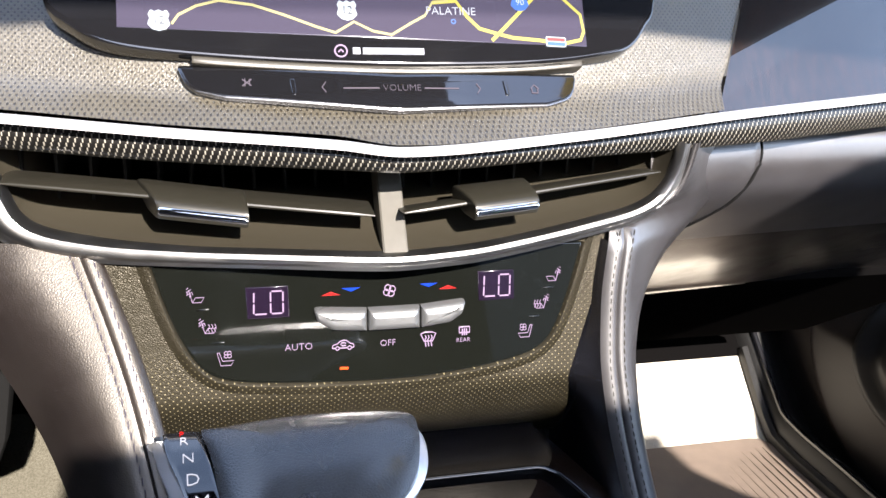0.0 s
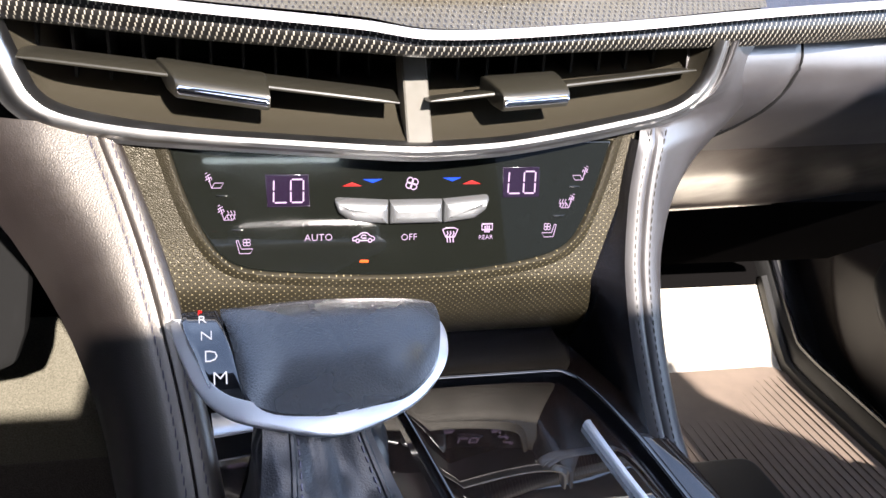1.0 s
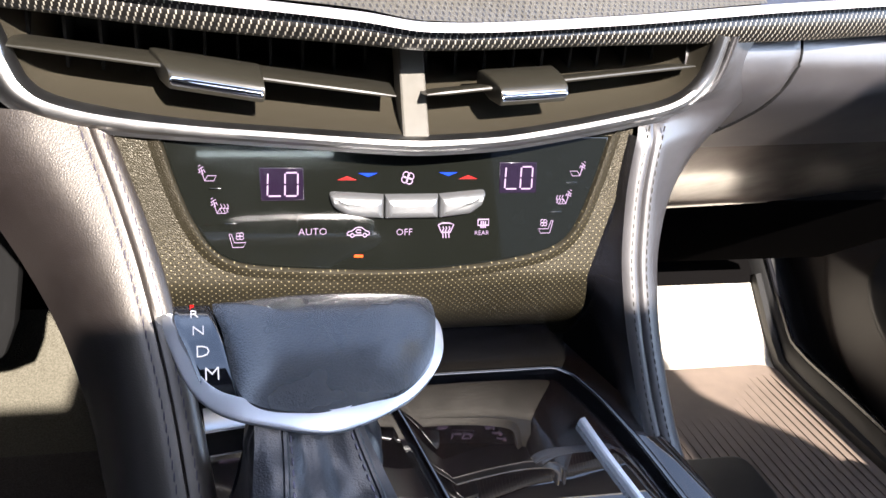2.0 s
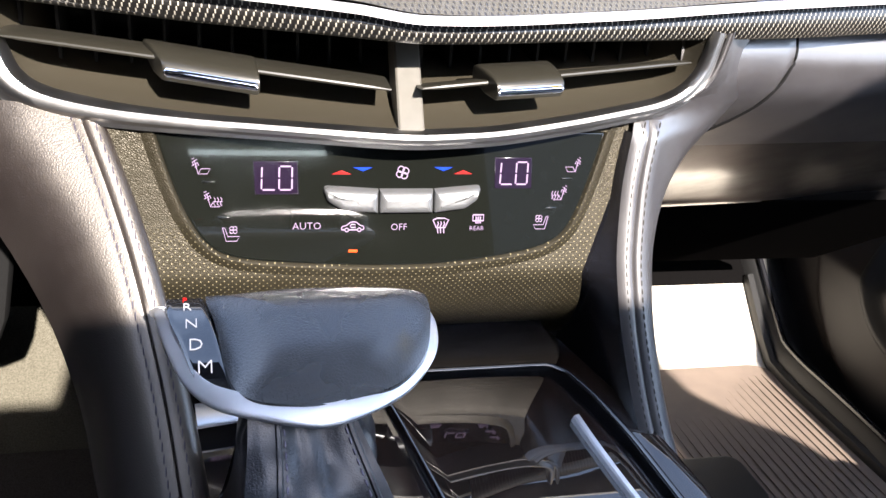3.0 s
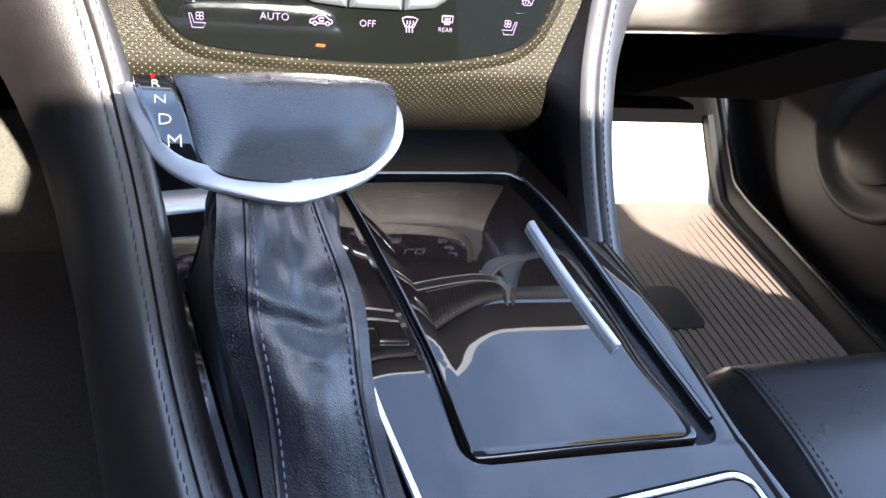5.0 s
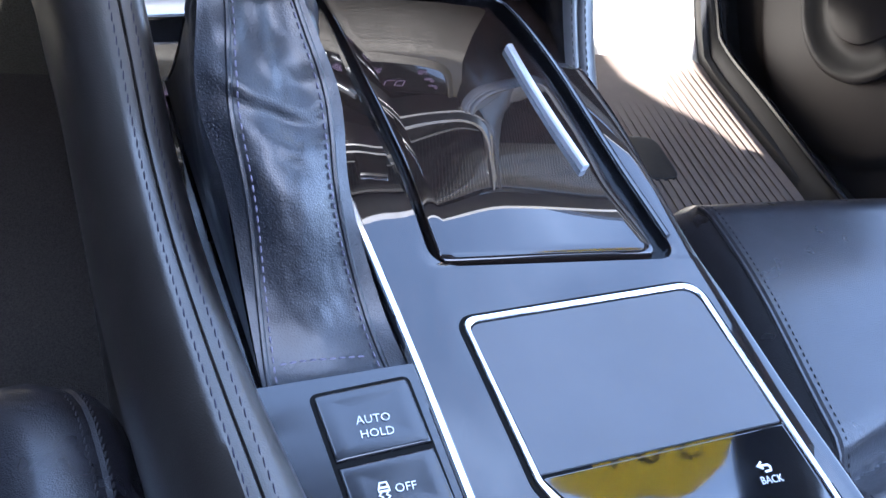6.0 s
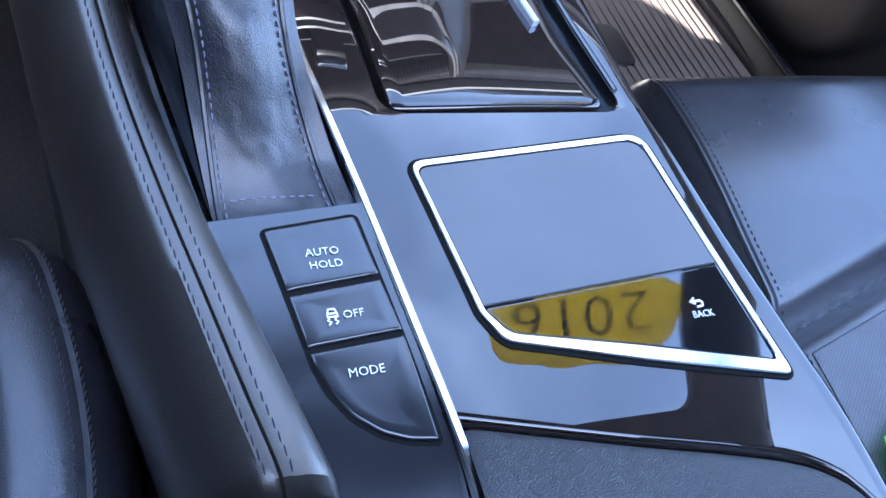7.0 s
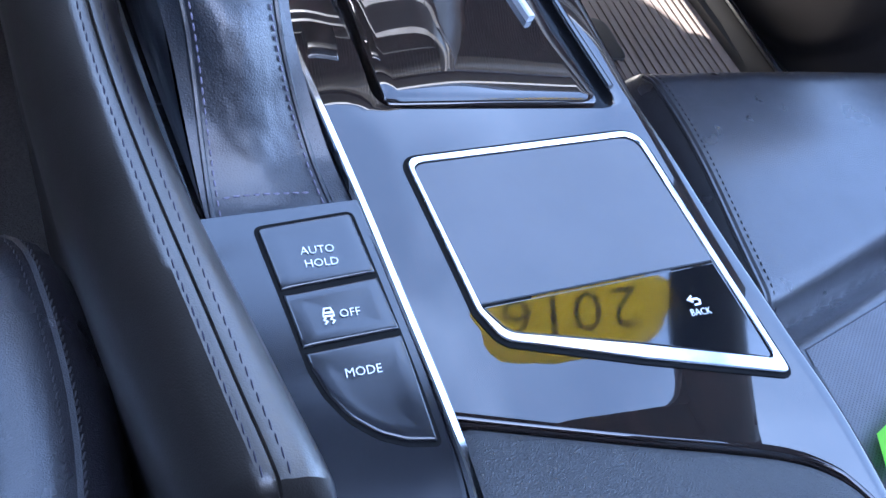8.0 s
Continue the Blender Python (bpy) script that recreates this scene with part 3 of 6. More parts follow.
for side, n in ((-1, "wall_west"), (1, "wall_east")):
    bm = bmesh.new()
    if side < 0:
        # driver's window filled in to keep light off the leather bolster
        box(bm, (-0.76, -1.9, 0.76), (-0.745, 0.75, 1.24))
    else:
        box(bm, (0.745, -1.9, 0.76), (0.76, -0.66, 1.24))
        # unseen slanting blocker that shapes the sun patch on the mat
        out = [(-0.659, 0.759), (-0.090, 0.759), (-0.106, 0.772), (-0.135, 0.805), (-0.170, 0.848), (-0.220, 0.898), (-0.300, 0.960), (-0.385, 1.024), (-0.610, 1.22), (-0.659, 1.24)]
        add_rows(bm, [[(x, y, z) for y, z in out] for x in (0.746, 0.758)], closed=True, cap=True)
    a, b = (0.74, 0.80) if side > 0 else (-0.80, -0.74)
    if side < 0:
        box(bm, (a, -1.9, 0.02), (b, 1.4, 0.76))
    else:
        # lowered towards the front to let the sun reach the carpet's outer edge
        box(bm, (a, -1.9, 0.02), (b, -0.075, 0.76))
        box(bm, (a, -0.074, 0.02), (b, 1.4, 0.695))
    back = -0.62 if side < 0 else -0.76
    box(bm, (a, back, 0.76), (b if side < 0 else 0.752, back + 0.12, 1.30))
    box(bm, (a, -1.9, 0.76), (b, -1.55, 1.30))
    box(bm, (a, -1.9, 1.26), (b, 0.12 if side < 0 else -0.70, 1.30))
    single(n, bm, "plastic", "unseen dark car side, opened and filled to shape the light", "wall", kind="structure")
    bm = tube(smooth_path([(side * 0.612, 0.10, 1.228), (side * 0.612, 0.20, 1.208), (side * 0.616, 0.34, 1.165), (side * 0.70, 0.8, 1.02), (side * 0.78, 1.34, 0.87)], 6), ellipse(0.055, 0.028, 14))
    single("trim", bm, "plastic", "dark windscreen pillar", "pillar", kind="structure")
# unseen wall; the slot is added to reflect a streak in the climate panel
bm = bmesh.new()
for lo, hi in (((-0.8, -1.95, 0.02), (0.8, -1.9, 0.838)), ((-0.8, -1.95, 0.856), (0.8, -1.9, 1.27)), ((-0.8, -1.95, 0.838), (-0.22, -1.9, 0.856)), ((0.20, -1.95, 0.838), (0.8, -1.9, 0.856))):
    box(bm, lo, hi)
single("wall_south", bm, "plastic", "unseen dark rear wall, slotted to reflect a streak in the climate panel", "wall", kind="structure")
single("window_2", box(bmesh.new(), (-0.22, -1.93, 0.838), (0.20, -1.926, 0.856)), "tinted", "added blue pane that colours the streak in the climate panel", "window", kind="structure")
bm = box(bmesh.new(), (-0.8, 1.36, 0.02), (0.8, 1.42, 0.90))
single("wall_north", bm, "plastic", "dark bulkhead under the windscreen", "wall", kind="structure")
bm = skin([[(x, y, 1.27 - 0.30 * y + 0.02 * math.sin(3.1 * y) - 0.03 * (x / 0.7) ** 2) for x in steps(-0.74, 0.74, 16)] for y in steps(0.165, 1.3, 12)])
ob = single("window_1", bm, "glass", "clear curved windscreen", "window", kind="structure")
ob.visible_shadow = False

# ---- mirror at the top of the windscreen ----
mirror = thing("rear_view_mirror", (0.0, 0.28, 1.19), "black rear view mirror with a wide dark cover on the windscreen", "mirror")
GLASS_Z = lambda x, y: 1.27 - 0.30 * y + 0.02 * math.sin(3.1 * y) - 0.03 * (x / 0.7) ** 2
bm = bmesh.new()
rows = []
for u, f in ((0, 0.55), (0.04, 0.8), (0.12, 0.95), (0.3, 1), (0.7, 1), (0.88, 0.95), (0.96, 0.8), (1, 0.55)):
    x = -0.135 + 0.285 * u
    rows.append([(x, 0.255 + (0.022 * math.cos(a) + 0.010 * math.sin(a)) * f, 1.128 + 0.036 * math.sin(a) * f) for a in steps(0, 2 * math.pi, 20)[:-1]])
add_rows(bm, rows, closed=True, cap=True)
part("housing", bm, "plastic", mirror)
rows = [[(-0.122 + 0.259 * u, 0.2315 - 0.004 * v, 1.128 + 0.029 * v * (1 - 0.25 * abs(2 * u - 1) ** 4)) for u in steps(0, 1, 16)] for v in (-1, -0.5, 0, 0.5, 1)]
part("mirror_glass", skin(rows), "bright", mirror, "silvered mirror glass")
part("stem", tube([(0.008, 0.262, 1.14), (0.008, 0.285, 1.165), (0.008, 0.30, 1.19)], ellipse(0.010, 0.010, 10), up=(1, 0, 0)), "plastic", mirror)
# unseen cover, made this wide to darken the shifter grip's reflection
rows = []
for v in steps(0, 1, 10):
    y = 0.19 + 0.150 * v
    w = 0.200 - 0.030 * v
    rows.append([(-0.035 + w * math.sin(a), y, GLASS_Z(0.0, y) - 0.004 - (0.020 + 0.012 * math.sin(v * 3.0)) * math.cos(a)) for a in steps(-math.pi / 2, math.pi / 2, 12)])
bm = bmesh.new()
vs = add_rows(bm, rows)
for r in (vs[0], vs[-1]):
    bm.faces.new(r)
part("reflection_blocker", bm, "plastic", mirror, "wide black cover added to darken reflections in the shifter")

# ---- dashboard body ----
dashboard = thing("dashboard", (0, 0.6, 0.62), "dark leather dashboard with perforated middle and stitched edges", "dashboard")
# upper shelf under the windscreen, with a brow over the screen
rows = []
for x in steps(-0.76, 0.76, 60):
    b = bend(x)
    b *= 0.6
    rows.append([(x, 0.500 + 0.2 * b, 0.950), (x, 0.490 + 0.2 * b, 0.957), (x, 0.486 + 0.2 * b, 0.965), (x, 0.489 + 0.2 * b, 0.976), (x, 0.500 + 0.2 * b, 0.983), (x, 0.54 + 0.2 * b, 0.985), (x, 0.80, 0.967), (x, 1.36, 0.86)])
part("top_pad", skin(rows), "leather", dashboard)
STRIP_Z = curve1([(-0.75, 0.872), (-0.30, 0.8445), (-0.17, 0.838), (-0.10, 0.8335), (-0.028, 0.830), (0.0, 0.8272), (0.012, 0.8272), (0.084, 0.830), (0.188, 0.837), (0.301, 0.843), (0.75, 0.868)])
# perforated fascia above the bright strip
PANEL_L = curve1([(0.836, 0.1892), (0.885, 0.2120), (0.940, 0.2360)])
rows = []
for u in steps(0, 1, 90):
    r = []
    for q in (0, 0.0015, 0.003, 0.005, 0.0075, 0.010, 0.014, 0.02, 0.04, 0.07, 0.10, 0.135):
        x = -0.40 + 0.60 * u
        x += u ** 6 * (PANEL_L(STRIP_Z(0.19) + q) - 0.1992 - 0.008 * max(0, 1 - q / 0.02) ** 1.5)
        r.append(on_fascia(x, STRIP_Z(x) + 0.0016 + q, 0.0))
    rows.append(r)
part("fascia", skin(rows), "perforated", dashboard, "pale grey perforated leather fascia")


CARBON_Z = curve1([(-0.75, 0.842), (-0.30, 0.829), (-0.172, 0.823), (-0.10, 0.819), (-0.027, 0.817), (0.005, 0.816), (0.086, 0.8175), (0.193, 0.819), (0.309, 0.824), (0.75, 0.845)])
xs = steps(-0.74, -0.03, 60) + steps(-0.025, 0.025, 12) + steps(0.03, 0.74, 60)
bm = tube([(x, trim_y(x) - 0.001, STRIP_Z(x)) for x in xs], [(0.006, 0.0015), (-0.0008, 0.0015), (-0.0018, 0.0010), (-0.0021, 0), (-0.0018, -0.0010), (-0.0008, -0.0015), (0.006, -0.0015)])
part("bright_strip", bm, "white_metal", dashboard, "bright satin metal strip across the dash")
rows = []
for x in xs:
    y, zt, zb = trim_y(x), STRIP_Z(x) - 0.0022, CARBON_Z(x)
    r = []
    for u in steps(0, 1, 8):
        r.append((x, y + 0.002 - 0.0035 * math.sin(u * math.pi * 0.75) + 0.004 * u * u, zt + (zb - zt) * u))
    rows.append(r + [(x, y + 0.009, zb - 0.001), (x, y + 0.05, zb + 0.004)])
part("carbon_trim", skin(rows), "carbon", dashboard, "woven carbon fibre trim under clear lacquer")
# glossy wood panel on the passenger's side
rows = []
for v in steps(0, 1, 24):
    r = []
    for u in steps(0, 1, 40):
        x = 0.19 + 0.37 * u
        z = 0.834 + 0.050 * (x - 0.19) + v * (0.106 - 0.050 * (x - 0.19))
        x = PANEL_L(z) + (0.56 - PANEL_L(z)) * u
        base = 0.436 + 0.2 * (x - 0.09) + 0.5 * (z - 0.83)
        h = 0.0012 - 0.005 * (z - 0.845)
        r.append((x, base - h * 0.9, z + h * 0.45))
    rows.append(r)
part("wood_panel", skin(rows), "wood", dashboard, "lacquered dark wood dash panel")

# ---- screen ----
display = thing("infotainment_screen", (0, 0.46, 0.87), "dark navigation screen showing a road map", "screen")
out = smooth_path([(-0.156, 0.955), (-0.1548, 0.91), (-0.1523, 0.8857), (-0.1489, 0.8799), (-0.1443, 0.8765), (-0.1328, 0.8697), (-0.1163, 0.8657), (-0.09, 0.8630), (-0.05, 0.8607), (0.0, 0.8592), (0.05, 0.8597), (0.085, 0.8615), (0.1131, 0.8651), (0.1278, 0.8693), (0.137, 0.879), (0.144, 0.893), (0.149, 0.955)], 4)
part("bezel", slab(out, on_screen, -0.02, 0.0015, 0.0012), "gloss", display, "glossy black bezel")
# chamfer strip; its brown stands in for a reflection
lip = [(x, z) for x, z in out if z < 0.8632]
part("lip", slab([(x, z + 0.0004) for x, z in lip] + [(x, z - 0.0030) for x, z in reversed(lip)], on_screen, -0.012, 0.0008, 0.0008), "vent", display, "chamfer below the bezel, its reflection given as brown")
k = Mat("map_glass", (0.015, 0.013, 0.02), 0.12, coat=1.0)
k.p.inputs["Emission Color"].default_value, k.p.inputs["Emission Strength"].default_value = (0.15, 0.125, 0.175, 1), 0.24
M["map"] = k.m
out = [(-0.1215, 0.8745), (0.103, 0.8690), (0.103, 0.945), (-0.1215, 0.945)]
part("map_display", slab(out, on_screen, 0.001, 0.0019, 0.0002), "map", display, "dim purple grey map")
M["road"] = glow("map_road", (0.95, 0.80, 0.16), 0.24)
M["road_pale"] = glow("map_road_pale", (0.95, 0.82, 0.35), 0.22)
M["shield"] = glow("map_shield", (0.82, 0.88, 0.88), 0.26)
M["shield_blue"] = glow("map_shield_blue", (0.12, 0.25, 0.75), 0.3)
M["shield_red"] = glow("map_shield_red", (0.8, 0.10, 0.10), 0.3)


def road(points, width, mat):
    bm = bmesh.new()
    rows = []
    for i, p in enumerate(points):
        a, b = Vector(points[max(i - 1, 0)]), Vector(points[min(i + 1, len(points) - 1)])
        d = (b - a).normalized()
        s = Vector((-d.y, d.x)) * width / 2
        p = Vector(p)
        rows.append([on_screen(*(p + s), 0.0019), on_screen(*(p + s), 0.0021), on_screen(*(p - s), 0.0021), on_screen(*(p - s), 0.0019)])
    add_rows(bm, rows)
    part("map_road", bm, mat, display)


road([(-0.098, 0.876), (-0.095, 0.880), (-0.087, 0.884), (-0.077, 0.8865), (-0.062, 0.885), (-0.048, 0.881), (-0.033, 0.876), (-0.024, 0.8735), (-0.015, 0.8785), (-0.006, 0.8745), (0.003, 0.873),
      (0.012, 0.878), (0.020, 0.882), (0.024, 0.888), (0.032, 0.889)], 0.0011, "road_pale")
road([(0.024, 0.888), (0.036, 0.889), (0.041, 0.882), (0.047, 0.8765), (0.055, 0.8745), (0.064, 0.8725), (0.078, 0.8715), (0.090, 0.870), (0.100, 0.872), (0.102, 0.876)], 0.0016, "road")
road([(0.053, 0.871), (0.060, 0.877), (0.068, 0.884), (0.077, 0.892), (0.084, 0.900)], 0.0017, "road")
road([(0.102, 0.876), (0.101, 0.884), (0.094, 0.890), (0.086, 0.897)], 0.0014, "road")


def shield(u, v, w, hgt, mat):
    out = rounded([(u + w * a, v + hgt * b, 0.0007) for a, b in ((-1.0, 0.55), (-0.75, 1.0), (-0.35, 0.8), (0, 1.0), (0.35, 0.8), (0.75, 1.0), (1.0, 0.55), (0.85, 0.2), (1.05, -0.4), (0.6, -0.85), (0, -1.0), (-0.6, -0.85), (-1.05, -0.4), (-0.85, 0.2))], 2)
    return part("map_shield", slab(out, on_screen, 0.0019, 0.0023, 0.0001), mat, display)


M["ink"] = Mat("dark_ink", (0.02, 0.02, 0.03), 0.5).m
for u, v in ((-0.1035, 0.8775), (-0.018, 0.8835)):
    shield(u, v, 0.0047, 0.0045, "shield")
    text("12", 0.0056, on_surface(on_screen, u, v - 0.0002, 0.0027), "ink", display, "map_number")
shield(0.069, 0.8895, 0.0045, 0.0045, "shield_blue")
text("90", 0.0045, on_surface(on_screen, 0.069, 0.8888, 0.0027), "shield", display, "map_number")
part("map_shield", slab(rounded([(0.0812, 0.8688, 0.0008), (0.0918, 0.8684, 0.0008), (0.0918, 0.8730, 0.0008), (0.0812, 0.8734, 0.0008)], 3), on_screen, 0.0019, 0.0023, 0.0001), "shield", display)
part("shield_band", slab(rounded([(0.0818, 0.8713, 0.0003), (0.0912, 0.8709, 0.0003), (0.0912, 0.8724, 0.0003), (0.0818, 0.8728, 0.0003)], 3), on_screen, 0.0022, 0.0026, 0.0001), "shield_red", display)
part("shield_band", slab(rounded([(0.0818, 0.8692, 0.0003), (0.0912, 0.8688, 0.0003), (0.0912, 0.8704, 0.0003), (0.0818, 0.8708, 0.0003)], 3), on_screen, 0.0022, 0.0026, 0.0001), "shield_blue", display)
M["map_text"] = glow("map_lettering", (0.75, 0.75, 0.78), 0.25)
text("PALATINE", 0.0058, on_surface(on_screen, 0.033, 0.884, 0.0024), "map_text", display, "map_lettering", sx=0.98)
part("position_mark", strokes([arc(0, 0, 0.5, 0, 360, 14), [(-0.22, -0.1), (0, 0.12), (0.22, -0.1)]], on_screen, -0.022, 0.8655, 0.0058, 0.0020, 0.11), "lit", display)
# the street name stands as plain bars
for u, w in ((-0.0145, 0.0018), (0.001, 0.0125), (0.0148, 0.0035)):
    part("name_bar", slab([(u - w, 0.8643), (u + w, 0.8643), (u + w, 0.8671), (u - w, 0.8671)], on_screen, 0.0016, 0.0021, 0.0001), "map_text", display)
part("place_dot", strokes([arc(0, 0, 0.4, 0, 360, 12)], on_screen, 0.034, 0.8795, 0.0026, 0.002, 0.2), "shield_blue", display)

M["rim_dark"] = Mat("dark_chrome", (0.20, 0.20, 0.21), 0.25, 1.0).m
# ---- touch strip under the screen ----
def on_strip(x, z, h):
    """The strip leans back a little more than the screen and bows in at its ends."""
    return on_screen(x, z, h - 0.17 * (z - 0.849) - 0.5 * x * x)


touch = thing("touch_control_strip", (0, 0.44, 0.85), "glossy black touch strip with volume control under the screen", "control strip")
out = refine(rounded([(-0.0975, 0.8608, 0.002), (-0.0925, 0.8495, 0.012), (-0.076, 0.8455, 0.008), (0.004, 0.8385), (0.080, 0.8415, 0.010), (0.0945, 0.8455, 0.012), (0.098, 0.8575, 0.002), (0.004, 0.8558)], 6), 0.008)
part("rim", slab(out, on_strip, -0.012, 0.0024, 0.0008), "rim_dark", touch, "thin metal rim")
part("face", slab(refine(inset(out, 0.0007), 0.004), on_strip, 0.0, 0.0028, 0.0005, 0.00002), "gloss", touch)
sc = lambda x, z, h: on_strip(x, z, h + 0.0029)
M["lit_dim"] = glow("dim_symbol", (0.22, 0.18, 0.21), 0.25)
part("mute_symbol", strokes([[(-0.5, 0.4), (0.5, -0.4)], [(-0.5, -0.4), (0.5, 0.4)], [(-0.2, 0.5), (-0.2, -0.5)], [(0.3, 0.4), (0.3, -0.4)]], sc, -0.066, 0.852, 0.0042, 0.0002, 0.09), "lit_dim", touch)
part("arrow_symbol", strokes([[(0.2, 0.6), (-0.2, 0), (0.2, -0.6)]], sc, -0.031, 0.8495, 0.0045, 0.0002, 0.08), "lit_dim", touch)
part("arrow_symbol", strokes([[(-0.2, 0.6), (0.2, 0), (-0.2, -0.6)]], sc, 0.044, 0.849, 0.0045, 0.0002, 0.08), "lit_dim", touch)
part("home_symbol", strokes([[(-0.5, 0), (0, 0.5), (0.5, 0)], [(-0.35, 0), (-0.35, -0.5), (0.35, -0.5), (0.35, 0)]], sc, 0.0735, 0.8495, 0.0044, 0.0002, 0.1), "lit_dim", touch)
for u0, u1 in ((-0.022, -0.005), (0.017, 0.034)):
    part("volume_line", slab([(u0, 0.8488), (u1, 0.8488), (u1, 0.8493), (u0, 0.8493)], sc, -0.0002, 0.0002, 0.00005), "lit_dim", touch)
text("VOLUME", 0.0048, on_surface(sc, 0.006, 0.849, 0.0003), "lit_dim", touch, thin=0.03)
for u in (-0.0455, 0.058):
    part("notch", slab(rounded([(u - 0.0012, 0.8535, 0.001), (u + 0.0012, 0.8535, 0.001), (u + 0.0018, 0.846, 0.001), (u - 0.0002, 0.846, 0.001)], 3), sc, -0.001, 0.0004, 0.0003), "gloss", touch)

# ---- air vents ----
vent = thing("air_vent", (0, 0.44, 0.775), "dark twin air vent in a bright metal surround", "air vent")
FRAME = [(-0.190, 0.828), (-0.1795, 0.800), (-0.1725, 0.788), (-0.160, 0.7810), (-0.135, 0.7768), (-0.100, 0.7748), (-0.060, 0.7738), (-0.02, 0.7728), (0.0, 0.7725), (0.02, 0.7727), (0.043, 0.7735), (0.075, 0.7770),
         (0.104, 0.7812), (0.128, 0.7855), (0.142, 0.7915), (0.1505, 0.801), (0.154, 0.812), (0.156, 0.823)]
fx = []
for i in range(len(FRAME) - 1):
    a, b = FRAME[i], FRAME[i + 1]
    p0 = FRAME[max(i - 1, 0)]
    p3 = FRAME[min(i + 2, len(FRAME) - 1)]
    for u in steps(0, 1, 5)[:-1]:
        q = []
        for c in (0, 1):
            q.append(0.5 * (2 * a[c] + (b[c] - p0[c]) * u + (2 * p0[c] - 5 * a[c] + 4 * b[c] - p3[c]) * u * u + (3 * a[c] - p0[c] - 3 * b[c] + p3[c]) * u ** 3))
        fx.append(tuple(q))
fx.append(FRAME[-1])


def frame_y(x):
    return 0.408 + 0.16 * bend(x)


def frame_section(u):
    w = 0.0042 + 0.0045 * max(0, 1 - u * 3.2) ** 1.3 - 0.0006 * max(0, u - 0.8) * 5
    return [(0.010, w), (0.002, w), (-0.0010, w * 0.75), (-0.0022, w * 0.30), (-0.0020, -w * 0.15), (-0.0004, -w * 0.45), (0.0004, -w * 0.6), (0.0006, -w), (0.010, -w)]


bm = bmesh.new()
rows = []
for i, (x, z) in enumerate(fx):
    a, b = fx[max(i - 1, 0)], fx[min(i + 1, len(fx) - 1)]
    d = Vector((b[0] - a[0], b[1] - a[1])).normalized()
    nrm = Vector((-d.y, d.x))
    rows.append([(x + nrm.x * v, frame_y(x) + s, z + nrm.y * v) for s, v in frame_section(i / (len(fx) - 1))])
part("surround", skin(rows), "chrome", vent, "bright satin metal vent surround")
# inner lip, floor, back and roof of the duct
rows = []
for i, (x, z) in enumerate(fx):
    a, b = fx[max(i - 1, 0)], fx[min(i + 1, len(fx) - 1)]
    d = Vector((b[0] - a[0], b[1] - a[1])).normalized()
    nrm = Vector((-d.y, d.x))
    y = frame_y(x)
    rows.append([(x + nrm.x * v, y + s, z + nrm.y * v) for s, v in ((0.003, 0.0036), (0.012, 0.0055), (0.024, 0.010), (0.034, 0.016), (0.042, 0.021), (0.10, 0.028))])
part("lower_lip", skin(rows), "vent", vent, "brown grey plastic lip")
rows = [[(x, 0.49, z) for z in (0.76, 0.80, 0.845)] for x in steps(-0.22, 0.20, 8)]
part("back_wall", skin(rows), "gap", vent)


def vane(x0, x1, z0, z1, rise):
    """A flat blade with a rounded front edge; rise lifts its rear edge."""
    rows = []
    for u in steps(0, 1, 18):
        x = x0 + (x1 - x0) * u
        y, z = frame_y(x) + 0.004, z0 + (z1 - z0) * u
        t = min(1, 0.45 + 9 * min(u, 1 - u))
        rows.append([(x, y + 0.0010, z - 0.0011 * t), (x, y + 0.0002, z - 0.0007 * t), (x, y, z), (x, y + 0.0003, z + 0.0007 * t), (x, y + 0.0014, z + 0.0012 * t), (x, y + 0.012, z + 0.0014 * t + rise * 0.6),
                     (x, y + 0.021, z + 0.0006 * t + rise), (x, y + 0.021, z - 0.0006 * t + rise), (x, y + 0.010, z - 0.0012 * t + rise * 0.5)])
    return skin(rows, closed=True, cap=True)


part("vane", vane(-0.1750, -0.0105, 0.8078, 0.7945, 0.0012), "vane", vent, "grey horizontal vane")
part("vane", vane(0.0035, 0.1445, 0.7955, 0.8072, -0.0030), "vane", vent, "grey horizontal vane")


